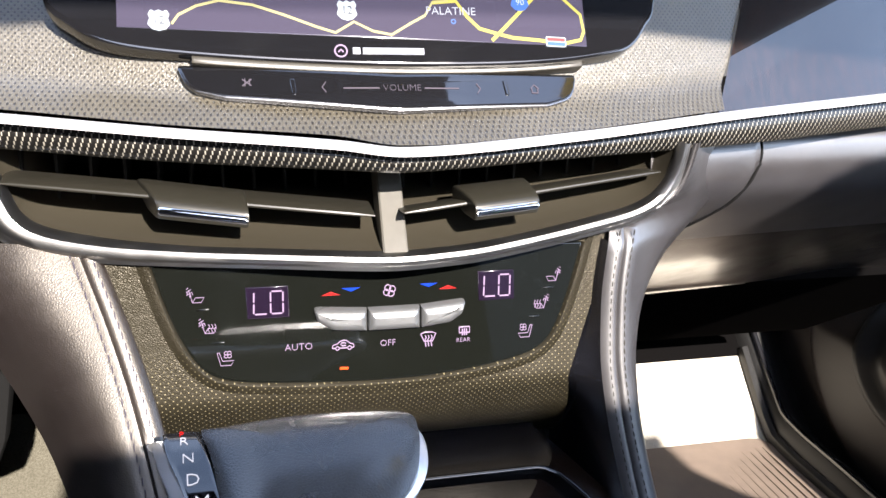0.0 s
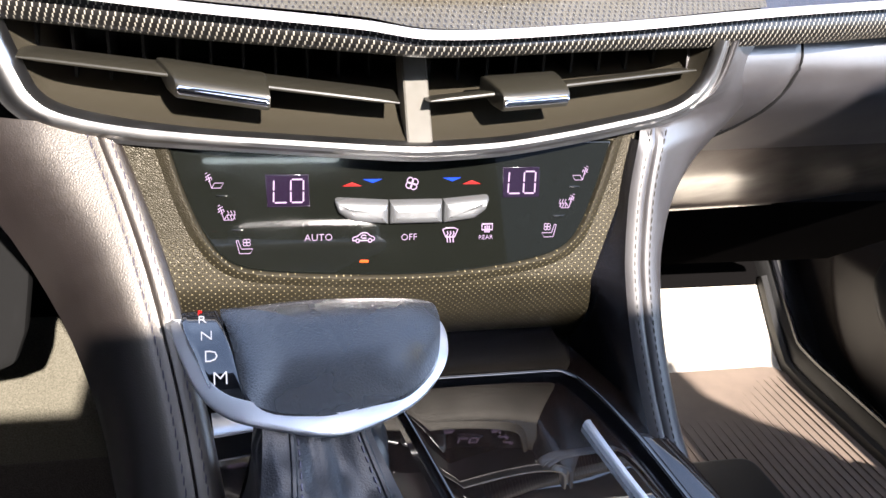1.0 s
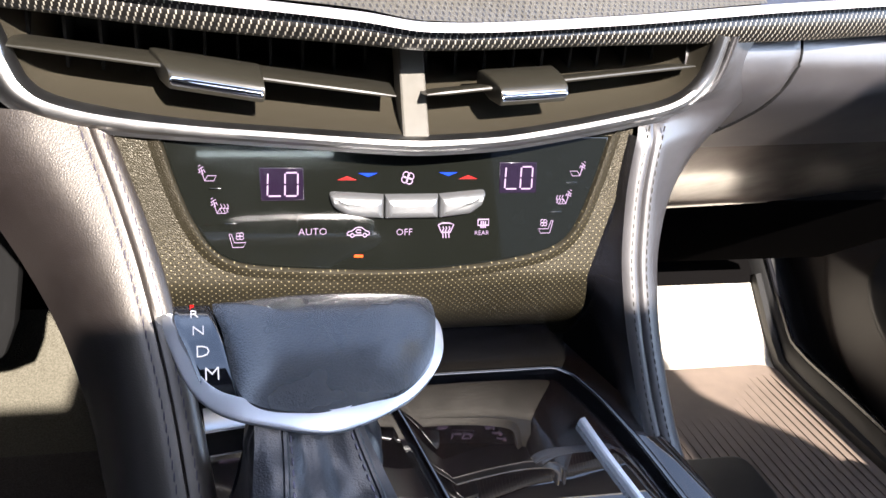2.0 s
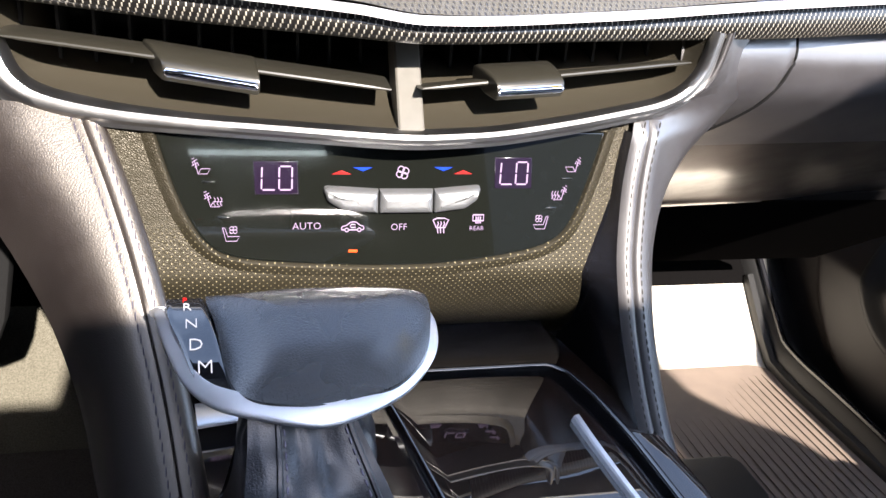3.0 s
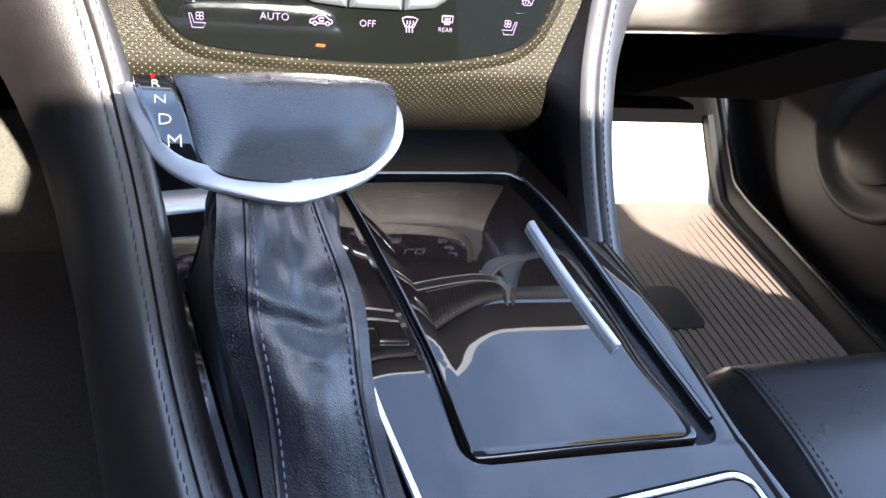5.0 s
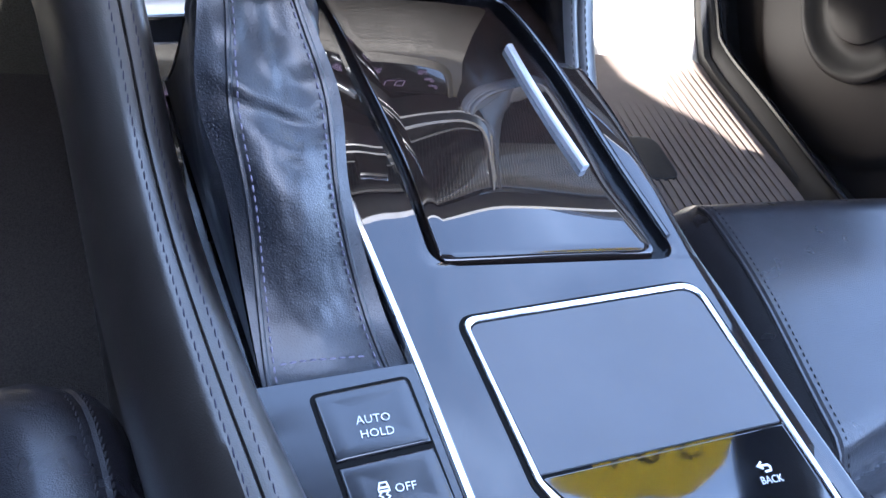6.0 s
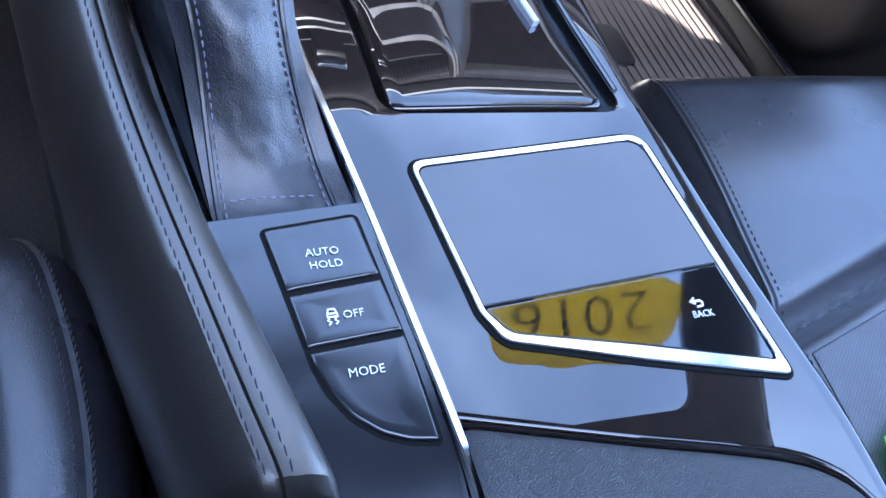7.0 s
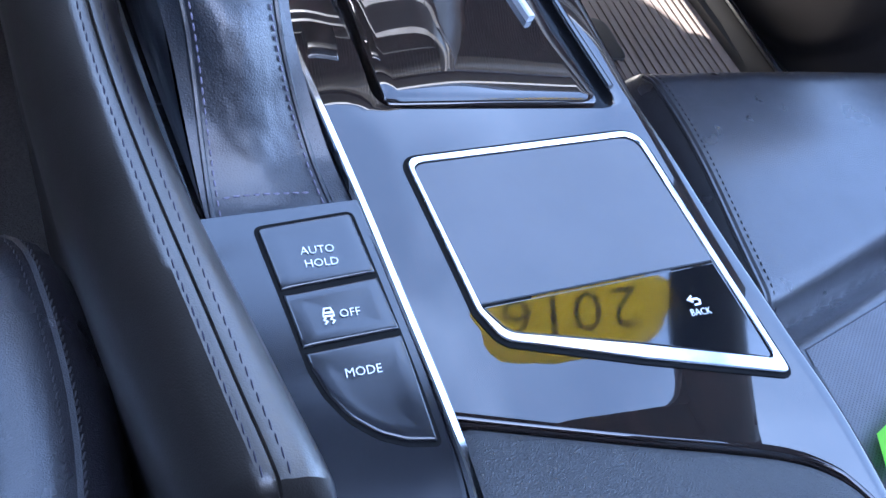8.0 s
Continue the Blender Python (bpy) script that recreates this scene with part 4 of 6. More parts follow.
def vent_knob(x0, x1, z0, z1, left, right):
    """A wedge that slides on the vane: narrow nose with a chrome strip, cut-off ends."""
    sec = [(0.026, 0.0075), (0.022, 0.0086), (0.014, 0.0080), (0.005, 0.0060), (0.0018, 0.0046), (0.0004, 0.0034), (-0.0002, 0.0020), (-0.0002, -0.0022), (0.0006, -0.0036), (0.0030, -0.0042), (0.012, -0.0035), (0.026, 0.001)]
    rows = []
    for u, f in ((0, 0.80), (0.012, 0.93), (0.04, 1), (0.3, 1), (0.5, 1.0), (0.7, 1), (0.96, 1), (0.988, 0.93), (1, 0.80)):
        r = []
        for d, h in sec:
            k = max(0.0, 1 - d / 0.022)
            a, b = x0 + left * k, x1 - right * k
            x = a + (b - a) * u
            r.append((x, frame_y(x) - 0.005 + d + 0.0012 * (1 - f), z0 + (z1 - z0) * (x - x0) / (x1 - x0) + 0.003 + (h - 0.003) * f))
        rows.append(r)
    e = bmesh.new()
    add_rows(e, rows, closed=True, cap=True)
    body = part("vane_knob", e, "vane", vent, "grey sliding knob")
    rows = []
    for u, f in ((0.012, 0.5), (0.022, 0.85), (0.04, 1), (0.3, 1), (0.5, 1.0), (0.7, 1), (0.96, 1), (0.978, 0.85), (0.988, 0.5)):
        r = []
        for d, h in ((0.002, 0.0017), (-0.0004, 0.0019), (-0.0012, 0.0012), (-0.0016, 0.0), (-0.0012, -0.0012), (-0.0004, -0.0019), (0.002, -0.0017)):
            a, b = x0 + left, x1 - right
            x = a + (b - a) * u
            r.append((x, frame_y(x) - 0.005 + d, z0 + (z1 - z0) * (x - x0) / (x1 - x0) + 0.0002 + h * f))
        rows.append(r)
    c = bmesh.new()
    add_rows(c, rows, closed=True, cap=True)
    part("knob_strip", c, "bright", body, "mirror-bright chrome strip")


vent_knob(-0.1170, -0.0690, 0.7995, 0.7945, 0.0095, -0.0012)
vent_knob(0.0315, 0.0695, 0.7955, 0.7972, 0.0050, -0.0004)
k = Mat("grey_paint", (0.095, 0.090, 0.078), 0.42)
k.tint(k.span(k.noise(200, 3), 0.4, 0.7, 0, 0.5), (0.078, 0.074, 0.064))
M["post"] = k.m
# centre post, leaning back towards its top
rows = []
for z, y in ((0.7715, 0.4065), (0.776, 0.4105), (0.79, 0.4245), (0.81, 0.4435), (0.83, 0.4600)):
    c = -0.0006 + 0.045 * (z - 0.775)
    w = 0.0060
    rows.append([(c - w, y + 0.02, z), (c - w, y + 0.001, z), (c - w + 0.0008, y, z), (c + w - 0.0008, y, z), (c + w, y + 0.001, z), (c + w, y + 0.02, z)])
part("post", skin(rows), "post", vent, "silver grey middle post")
for i in range(22):
    x = -0.17 + i * 0.0152
    if abs(x) < 0.008:
        continue
    bm = box(bmesh.new(), (x - 0.0007, 0.462, 0.775), (x + 0.0007, 0.488, 0.835))
    part("upright_vane", bm, "gap", vent)

# ---- stack with the climate panel ----
stack = thing("center_stack", (0, 0.42, 0.66), "gold-flecked black textured surround of the climate panel", "dash panel")
rows = []
for z in steps(0.630, 0.777, 34):
    u = (z - 0.66) / 0.114
    xl, xr = -0.108 - 0.030 * u, 0.083 + 0.036 * u
    under = max(0.0, (0.70 - z) / 0.064)
    if under > 0:
        xl, xr = -0.1185 + 0.0065 * under, 0.0956 + 0.0195 * under
    rows.append([on_panel(xl + (xr - xl) * v, z, -0.069 * under * (0.55 + 0.45 * min(under, 1))) + Vector((0, 0, 0.17 * -0.069 * under * (0.55 + 0.45 * min(under, 1)))) for v in steps(0, 1, 40)])
low = next(i for i, r in enumerate(rows) if r[0].z > 0.716)
part("lower_cover", skin(rows[:low + 1]), "stack", stack, "black textured leather with fine gold pin marks")
part("side_cover", skin([r[:10] for r in rows[low:]]), "stack", stack, "coarse-grained dark olive leather")
part("side_cover", skin([r[31:] for r in rows[low:]]), "stack", stack, "dark olive leather with gold pin marks")
climate = thing("climate_control_panel", (0, 0.42, 0.705), "glossy black climate panel with lit symbols and silver keys", "control panel")
CP = smooth_path([(-0.1135, 0.7715), (-0.109, 0.755), (-0.1035, 0.739), (-0.0985, 0.7285), (-0.0925, 0.7195), (-0.084, 0.7137), (-0.070, 0.7106), (-0.045, 0.7085), (-0.02, 0.7072), (0, 0.7068), (0.02, 0.7073),
                  (0.045, 0.7098), (0.066, 0.7135), (0.077, 0.7175), (0.084, 0.7235), (0.0895, 0.734), (0.0955, 0.751), (0.1015, 0.772)], 4)
part("rim", skin([[on_panel(u, v, hh) for u, v in inset(CP, -dd)] for dd, hh in ((0.0075, -0.0006), (0.0058, 0.0003), (0.0038, 0.0014), (0.0022, 0.0022), (0.0010, 0.0024), (0.0003, 0.0016), (0.0, -0.002))]), "stack", climate, "raised textured rim")
part("face", slab(CP, on_panel, -0.004, 0.0012, 0.0006), "panel", climate, "glossy black face")
cp = lambda x, z, h: on_panel(x, z, h + 0.0012)
for name, out in (("temperature_key", [(-0.0392, 0.7462, 0.002), (-0.0125, 0.7445), (-0.0125, 0.7338), (-0.0295, 0.7352, 0.006), (-0.0368, 0.7395, 0.004)]),
                  ("fan_key", [(-0.0119, 0.7445), (0.0142, 0.7445), (0.0142, 0.7338), (-0.0119, 0.7338)]),
                  ("temperature_key", [(0.0148, 0.7445), (0.0385, 0.7465, 0.002), (0.0365, 0.7398, 0.004), (0.0300, 0.7355, 0.006), (0.0148, 0.7338)])):
    part(name, pillow(refine(rounded(out, 4), 0.003), cp, -0.001, 0.0048, 0.0036, 0.0), "silver_key", climate, "silver key")
k = Mat("display_window", (0.006, 0.004, 0.008), 0.1, coat=1.0)
k.p.inputs["Emission Color"].default_value, k.p.inputs["Emission Strength"].default_value = (0.05, 0.015, 0.07, 1), 0.06
M["window"] = k.m
for u0, u1, v0, v1 in ((-0.0700, -0.0500, 0.7420, 0.7572), (0.0455, 0.0645, 0.7445, 0.7595)):
    d = part("temperature_display", slab([(u0, v0), (u1, v0), (u1 - 0.0006, v1), (u0 - 0.0006, v1)], cp, -0.0005, 0.0003, 0.0002), "window", climate, "dark violet display")
    w, cx, cz = (u1 - u0), (u0 + u1) / 2, (v0 + v1) / 2
    seg = lambda a, b: strokes([[a, b]], cp, cx, cz, 0.0098, 0.0004, 0.072, 0.0002)
    for a, b in (((-0.68, 0.52), (-0.70, 0.04)), ((-0.70, -0.04), (-0.72, -0.52)), ((-0.66, -0.56), (-0.10, -0.56)), ((0.12, 0.52), (0.11, 0.04)), ((0.11, -0.04), (0.10, -0.52)), ((0.72, 0.52), (0.71, 0.04)), ((0.71, -0.04), (0.70, -0.52)), ((0.17, 0.56), (0.67, 0.56)), ((0.15, -0.56), (0.65, -0.56))):
        part("digit_segment", seg(a, b), "lit", d)
# red and blue triangles
for u, v, s, mat in ((-0.0300, 0.7520, 1, "lit_red"), (-0.0200, 0.7538, -1, "lit_blue"), (0.0192, 0.7540, -1, "lit_blue"), (0.0292, 0.7522, 1, "lit_red")):
    part("triangle_mark", slab([(u - 0.0046, v - 0.0007 * s), (u + 0.0046, v - 0.0007 * s), (u, v + 0.0011 * s)], cp, -0.0003, 0.0003, 0.0001), mat, climate)
part("lamp", slab([(-0.0265, 0.7140), (-0.0222, 0.7138), (-0.0220, 0.7150), (-0.0262, 0.7152)], cp, -0.0003, 0.0003, 0.0001), "lit_orange", climate)
text("AUTO", 0.0049, on_surface(cp, -0.0462, 0.7268, 0.0003), "lit", climate, thin=0.016)
text("OFF", 0.0047, on_surface(cp, -0.0020, 0.7258, 0.0003), "lit", climate, thin=0.016)
text("REAR", 0.0032, on_surface(cp, 0.0372, 0.7247, 0.0003), "lit", climate, thin=0.02)
# car with recirculation arrow, windscreen and rear window symbols, fan
part("recirculation_symbol", strokes([[(-0.36, -0.13), (-0.5, -0.12), (-0.5, -0.02), (-0.44, 0.04), (-0.28, 0.08), (-0.12, 0.21), (0.0, 0.24), (0.16, 0.23), (0.34, 0.08), (0.47, 0.04), (0.51, -0.03), (0.49, -0.12), (0.39, -0.13)], [(-0.18, -0.13), (0.21, -0.13)], arc(-0.27, -0.13, 0.085, 0, 360, 10), arc(0.30, -0.13, 0.085, 0, 360, 10), [(0.13, 0.09), (0.08, 0.12), (-0.06, 0.12), (-0.11, 0.05), (-0.06, -0.02), (0.14, -0.02), (0.09, 0.03)]], cp, -0.0245, 0.7262, 0.0106, 0.0003, 0.042), "lit", climate)
part("defrost_symbol", strokes([[(-0.5, 0.35), (-0.25, 0.45), (0.25, 0.45), (0.5, 0.35), (0.28, -0.15), (-0.28, -0.15), (-0.5, 0.35)], [(-0.2, 0.25), (-0.14, 0.1), (-0.22, -0.05), (-0.16, -0.5)], [(0, 0.25), (0.05, 0.1), (-0.03, -0.05), (0.02, -0.5)], [(0.2, 0.25), (0.26, 0.1), (0.18, -0.05), (0.22, -0.5)]], cp, 0.0188, 0.7265, 0.0078, 0.0003, 0.065), "lit", climate)
part("rear_window_symbol", strokes([[(-0.5, 0.35), (0.5, 0.35), (0.5, -0.2), (-0.5, -0.2), (-0.5, 0.35)], [(-0.2, 0.2), (-0.2, -0.45)], [(0, 0.2), (0, -0.45)], [(0.2, 0.2), (0.2, -0.45)]], cp, 0.0378, 0.7296, 0.0054, 0.0003, 0.11), "lit", climate)
petal = lambda q: [(0.5 * (0.10 + 0.46 * (1 - math.cos(a)) ) * math.cos(q) - 0.25 * math.sin(a) * math.sin(q), 0.5 * (0.10 + 0.46 * (1 - math.cos(a))) * math.sin(q) + 0.25 * math.sin(a) * math.cos(q)) for a in steps(0, 2 * math.pi, 14)]
part("fan_symbol", strokes([petal(q) for q in (0.5, 2.07, 3.64, 5.21)], cp, -0.0008, 0.7522, 0.0062, 0.0003, 0.075), "lit", climate)
SEATS = [(-0.0935, 0.7545, 1, 0), (-0.0885, 0.7395, 1, 1), (-0.0812, 0.7235, 1, 2), (0.0857, 0.7558, -1, 0), (0.0792, 0.7418, -1, 1), (0.0707, 0.7272, -1, 2)]
for u, v, s, kind_ in SEATS:
    seat_ = [[(-0.42 * s, 0.42), (-0.20 * s, -0.42), (0.34 * s, -0.42), (0.52 * s, -0.10), (-0.02 * s, -0.10), (-0.20 * s, -0.42)]]
    if kind_ == 2:
        seat_ = [[(-0.50 * s, 0.42), (-0.36 * s, 0.42), (-0.18 * s, -0.14), (0.52 * s, -0.14), (0.36 * s, -0.44), (-0.30 * s, -0.44), (-0.50 * s, 0.42)]]
        seat_ += [arc((0.16 + 0.15 * math.cos(q)) * s, 0.28 + 0.15 * math.sin(q), 0.12, 0, 360, 8) for q in (0.8, 2.4, 3.9, 5.5)]
    else:
        seat_ += [[((-0.56 + 0.17 * q) * s, 0.48 - 0.10 * q - 0.2 * w), ((-0.42 + 0.17 * q) * s, 0.56 - 0.10 * q - 0.2 * w)] for q in range(2) for w in range(3)]
        seat_ += [[((-0.52 + 0.14 * q) * s, 0.30), ((-0.44 + 0.14 * q) * s, 0.1)] for q in range(3)]
    if kind_ == 1:
        seat_ += [[((0.02 + 0.2 * q) * s, 0.18), ((0.10 + 0.2 * q) * s, 0.02), ((0.0 + 0.2 * q) * s, -0.2), ((0.08 + 0.2 * q) * s, -0.36)] for q in range(3)]
    part("seat_symbol", strokes(seat_, cp, u, v, 0.0074, 0.0003, 0.034), "lit", climate)
for u, v in ((-0.0905, 0.7478), (-0.084, 0.7315), (0.083, 0.7492), (0.0755, 0.7345)):
    part("notch", slab([(u - 0.0028, v - 0.0004), (u + 0.0028, v - 0.0004), (u + 0.0028, v + 0.0005), (u - 0.0028, v + 0.0005)], cp, -0.0003, 0.0006, 0.0003), "panel", climate)

# ---- leather legs of the stack and dash flanks ----
# passenger's side: from the vent down to the console
LEG_X = curve1([(0.59, 0.144), (0.6206, 0.1345), (0.655, 0.1265), (0.69, 0.1205), (0.715, 0.1185), (0.74, 0.119), (0.777, 0.124), (0.80, 0.13)])
LEG_Y = curve1([(0.59, 0.366), (0.6206, 0.3797), (0.655, 0.392), (0.69, 0.4025), (0.72, 0.411), (0.777, 0.424), (0.80, 0.43)])
OUT_W = curve1([(0.60, 0.017), (0.66, 0.018), (0.70, 0.022), (0.73, 0.030), (0.755, 0.046), (0.775, 0.072), (0.80, 0.098), (0.822, 0.102)])
FRAME_X = curve1([(0.770, 0.05), (0.776, 0.085), (0.7812, 0.112), (0.7855, 0.132), (0.7915, 0.146), (0.801, 0.154), (0.812, 0.1575), (0.823, 0.1595)])
leg = thing("stack_flank", (0.13, 0.40, 0.62), "black leather flank of the stack with twin stitched seam", "dash panel", "flanks of the stack")
rows = []
for z in steps(0.59, 0.823, 42):
    x, y = LEG_X(min(z, 0.80)), LEG_Y(min(z, 0.80))
    u = max(0, (z - 0.66) / 0.114)
    xi = min(0.083 + 0.036 * u, x - 0.012)
    yi = 0.430 + 0.17 * (z - 0.77)
    if z < 0.70:
        s = min(1.1, (0.70 - z) / 0.064)
        xi, yi = min(0.0956 + 0.0195 * s, x - 0.012), 0.418 + 0.060 * s
    w = OUT_W(z)
    if z > 0.777:
        xi, yi = x - 0.012, y + 0.02
    r = [(xi, yi + 0.004, z), (xi + (x - 0.010 - xi) * 0.9, yi + (y + 0.006 - yi) * 0.9, z), (x - 0.0085, y + 0.002, z), (x - 0.0055, y - 0.0002, z), (x - 0.0026, y - 0.0006, z), (x - 0.0009, y, z), (x, y + 0.0012, z), (x + 0.0009, y, z), (x + 0.0026, y - 0.0006, z), (x + 0.0055, y + 0.0002, z),
                 (x + 0.0095, y + 0.003, z), (x + 0.0095 + (w - 0.0095) * 0.45, y + 0.010 + 0.14 * (w - 0.017), z), (x + w * 0.85, y + 0.020 + 0.3 * (w - 0.017), z), (x + w, y + 0.032 + 0.4 * (w - 0.017), z), (x + w - 0.002, y + 0.10, z)]
    lim = FRAME_X(z) if z > 0.774 else -1.0
    rows.append([(max(px, lim + 0.0005 * i), max(py, frame_y(px) + 0.003) if z > 0.776 else py, pz) for i, (px, py, pz) in enumerate(r)])
part("cover", skin([r[2:] for r in rows]), "dash", leg)
part("inner_face", skin([r[:3] for r in rows if r[0][2] < 0.777]), "satin", leg, "smooth black inner face")
for off in (-0.0040, 0.0042):
    pts = [(LEG_X(z) + off, LEG_Y(z) - 0.0003, z) for z in steps(0.618, 0.782, 50)]
    part("stitching", stitches(pts, (0, -1, 0.5), 0.0032, 0.0013, 0.0008), "thread_gold", leg, kind="stuff")

# driver's side: one piece from the vent down and along the console
rim = thing("leather_bolster", (-0.1, 0.25, 0.30), "black leather side of the console with twin stitched seam", "console side", "flanks of the stack")
IW = curve1([(0.05, 0.0215), (0.10, 0.020), (0.15, 0.0175), (0.20, 0.0148), (0.30, 0.013), (0.43, 0.012)])
SH = curve1([(-0.05, 0.028), (0.08, 0.029), (0.2, 0.030), (0.30, 0.030), (0.36, 0.030), (0.38, 0.032), (0.396, 0.037), (0.41, 0.047), (0.42, 0.060), (0.432, 0.085)])
rows = []
for y in steps(0.086, 0.4325, 76):
    x, z, w, iw = RIM_X(y), RIM_Z(y), SH(y), IW(y)
    inner = TOP(y) - 0.03
    e = min(1, (y - 0.086) / 0.007)
    sink = 0.006 * (1 - math.sqrt(e * (2 - e)))
    # behind the stack the side drops away from the stitching at once
    k2 = min(1, max(0, (y - 0.28) / 0.09))
    a0 = 24 * (1 - k2 * k2 * (3 - 2 * k2))
    s0, c0 = math.sin(radians(a0)), math.cos(radians(a0))
    r = [(x + iw, inner), (x + iw + 0.0003, max(z - 0.020, inner + 0.004)), (x + iw * 0.98, max(z - 0.0125, inner + 0.005)), (x + iw * 0.92, z - 0.0072), (x + iw * 0.80, z - 0.0036), (x + iw * 0.62, z - 0.0012),
         (x + iw * 0.46, z + 0.0002), (x + 0.0046, z + 0.0004), (x + 0.0026, z + 0.0010), (x + 0.0007, z + 0.0007), (x, z - 0.0010), (x - 0.0007, z + 0.0007), (x - 0.0026, z + 0.0010), (x - 0.0044, z + 0.0003), (x - 0.0055, z + 0.0003)]
    for f in (0.06, 0.14, 0.23, 0.33, 0.44, 0.56, 0.68, 0.84, 1.0):
        a = radians(a0 + (90 - a0) * f)
        lift = 0.018 * f * min(1, max(0, (y - 0.405) / 0.0275)) ** 2
        r.append((x - 0.0055 - (w - 0.0055) * (math.sin(a) - s0) / (1 - s0), z + lift + 0.0003 - (0.060 - 0.035 * min(1, max(0, (y - 0.37) / 0.05))) * (c0 - math.cos(a)) / c0))
    r += [(max(x - w * 0.95, -0.145 - 0.5 * max(0, w - 0.045)), z - 0.08), (max(x - w * 0.6, -0.140), min(z - 0.12, 0.52)), (max(x - w * 0.5, -0.135), FLOOR)]
    rows.append([(px, y, pz - sink * (pz > inner + 0.002)) for px, pz in r])


def rolled(p, x, y):
    """Towards the vent the side turns away like an upright roll."""
    w = min(1, max(0, (y - 0.33) / 0.08))
    top = min(1, max(0, (y - 0.375) / 0.05))
    d = w * w * (3 - 2 * w) * (45 - 35 * top) * max(0, x - p[0] - 0.008 - 0.012 * top) ** 2
    return (p[0], p[1] + 0.07 * (1 - math.exp(-d / 0.07)), p[2])


rows = [[rolled(p, RIM_X(r[0][1]), r[0][1]) for p in r] for r in rows]
bm = bmesh.new()
vs = add_rows(bm, rows)
bm.faces.new(vs[0])
part("cover", bm, "leather", rim)
for off in (-0.0042, 0.0046):
    pts = [(RIM_X(y) + off, y, RIM_Z(y) + 0.0006) for y in steps(0.092, 0.4315, 90)]
    part("stitching", stitches(pts, lambda p: Vector((0, -0.6 if p.y > 0.3 else -0.1, 1)), 0.0042, 0.0009, 0.0007, 0.0003), "thread_purple", rim, kind="stuff")

# glove box and lower dash
PROF = [(y + 0.008, z) for y, z in ((0.475, 0.828), (0.462, 0.818), (0.4585, 0.808), (0.459, 0.798), (0.466, 0.783), (0.483, 0.767), (0.508, 0.7475), (0.536, 0.725), (0.562, 0.705), (0.588, 0.688), (0.612, 0.671), (0.631, 0.656), (0.640, 0.6475), (0.654, 0.646), (0.72, 0.665), (1.0, 0.70))]


FINE = smooth_path(PROF, 4)


def lower_dash(x0, x1, n, shift=0.0, a=0, b=None):
    rows = []
    for i, x in enumerate(steps(x0, x1, n)):
        e = 1 if 0 < i < n else 0
        rows.append([(x, y + shift + 0.10 * (abs(x) - 0.22) * (y < 0.67) + (0 if e else 0.006), z) for y, z in FINE[a:b]])
    return skin(rows)


glove = thing("glove_box", (0.45, 0.55, 0.66), "closed black leather glove box below the dash", "glove box")
part("bolster", lower_dash(0.150, 0.70, 28, a=0, b=27), "dash", glove, "padded leather roll above the lid")
part("lid", lower_dash(0.150, 0.70, 28, a=26), "glove", glove)
# added sheet that shades the toe board; its own black stands for shade
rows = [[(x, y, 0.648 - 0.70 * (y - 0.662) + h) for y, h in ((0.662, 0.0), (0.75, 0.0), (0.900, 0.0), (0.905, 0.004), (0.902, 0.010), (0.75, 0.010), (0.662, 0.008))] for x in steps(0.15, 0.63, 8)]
part("shading_sheet", skin(rows, closed=True, cap=True), "shade_black", glove, "added black sheet that shades the toe board")
PROF_Y = curve1([(-z, y) for y, z in PROF[:10]])
flank = thing("dash_flank", (0.2, 0.5, 0.70), "black leather dash panel beside the vent", "dash panel")
rows = []
for i, x in enumerate(steps(0.145, 0.2235, 14)):
    u = (x - 0.145) / 0.0785
    low = 0.722 + 0.045 * u + 0.035 * u ** 6
    r = []
    for z in steps(0.826, low, 16) + [low]:
        y = PROF_Y(-z) - 0.0035 - 0.010 * (1 - u) + 0.10 * (x - 0.22)
        r.append((x, y, z))
    r[-1] = (x, r[-1][1] + 0.006, low)
    rows.append(r)
rows.append([(x + 0.0002, y + 0.006, z) for x, y, z in rows[-1]])
part("cover", skin(rows), "dash", flank)
seam = []
for u in steps(0, 1, 30):
    x = 0.150 + 0.0735 * u
    uu = (x - 0.145) / 0.0785
    z = 0.722 + 0.045 * uu + 0.035 * uu ** 6
    seam.append((x, PROF_Y(-z) - 0.0028 - 0.010 * (1 - uu) + 0.10 * (x - 0.22), z - 0.0008))
seam += [(0.2245, PROF_Y(-z) - 0.0030 + 0.0005, z) for z in steps(0.803, 0.824, 6)]
part("seam_gap", tube(seam, ellipse(0.0011, 0.0011, 6)), "gap", flank, "dark joint to the glove box")
knee = thing("knee_panel", (-0.45, 0.55, 0.66), "black leather knee panel under the dash", "dash panel")
part("cover", lower_dash(-0.72, -0.215, 20), "leather", knee)
# guessed trim, outlined to fit the camera's view; its black stands for shade
out = rounded([(-0.40, 0.70, 0.01), (-0.215, 0.70, 0.01), (-0.230, 0.610, 0.02), (-0.236, 0.578, 0.02), (-0.246, 0.553, 0.012), (-0.270, 0.543, 0.012), (-0.40, 0.525, 0.01)], 5)
part("lower_trim", slab(refine(out, 0.01), lambda x, z, h: Vector((x, 0.63 - h, z)), 0.0, 0.012, 0.004), "gap", knee, "trim by the driver's knee, blackened in place of shade")

# ---- centre console ----
console = thing("center_console", (0.07, 0.2, FLOOR), "centre console with lacquered dark wood top and chrome strip", "console")
WELL0, WELL1 = 0.2545, 0.4248
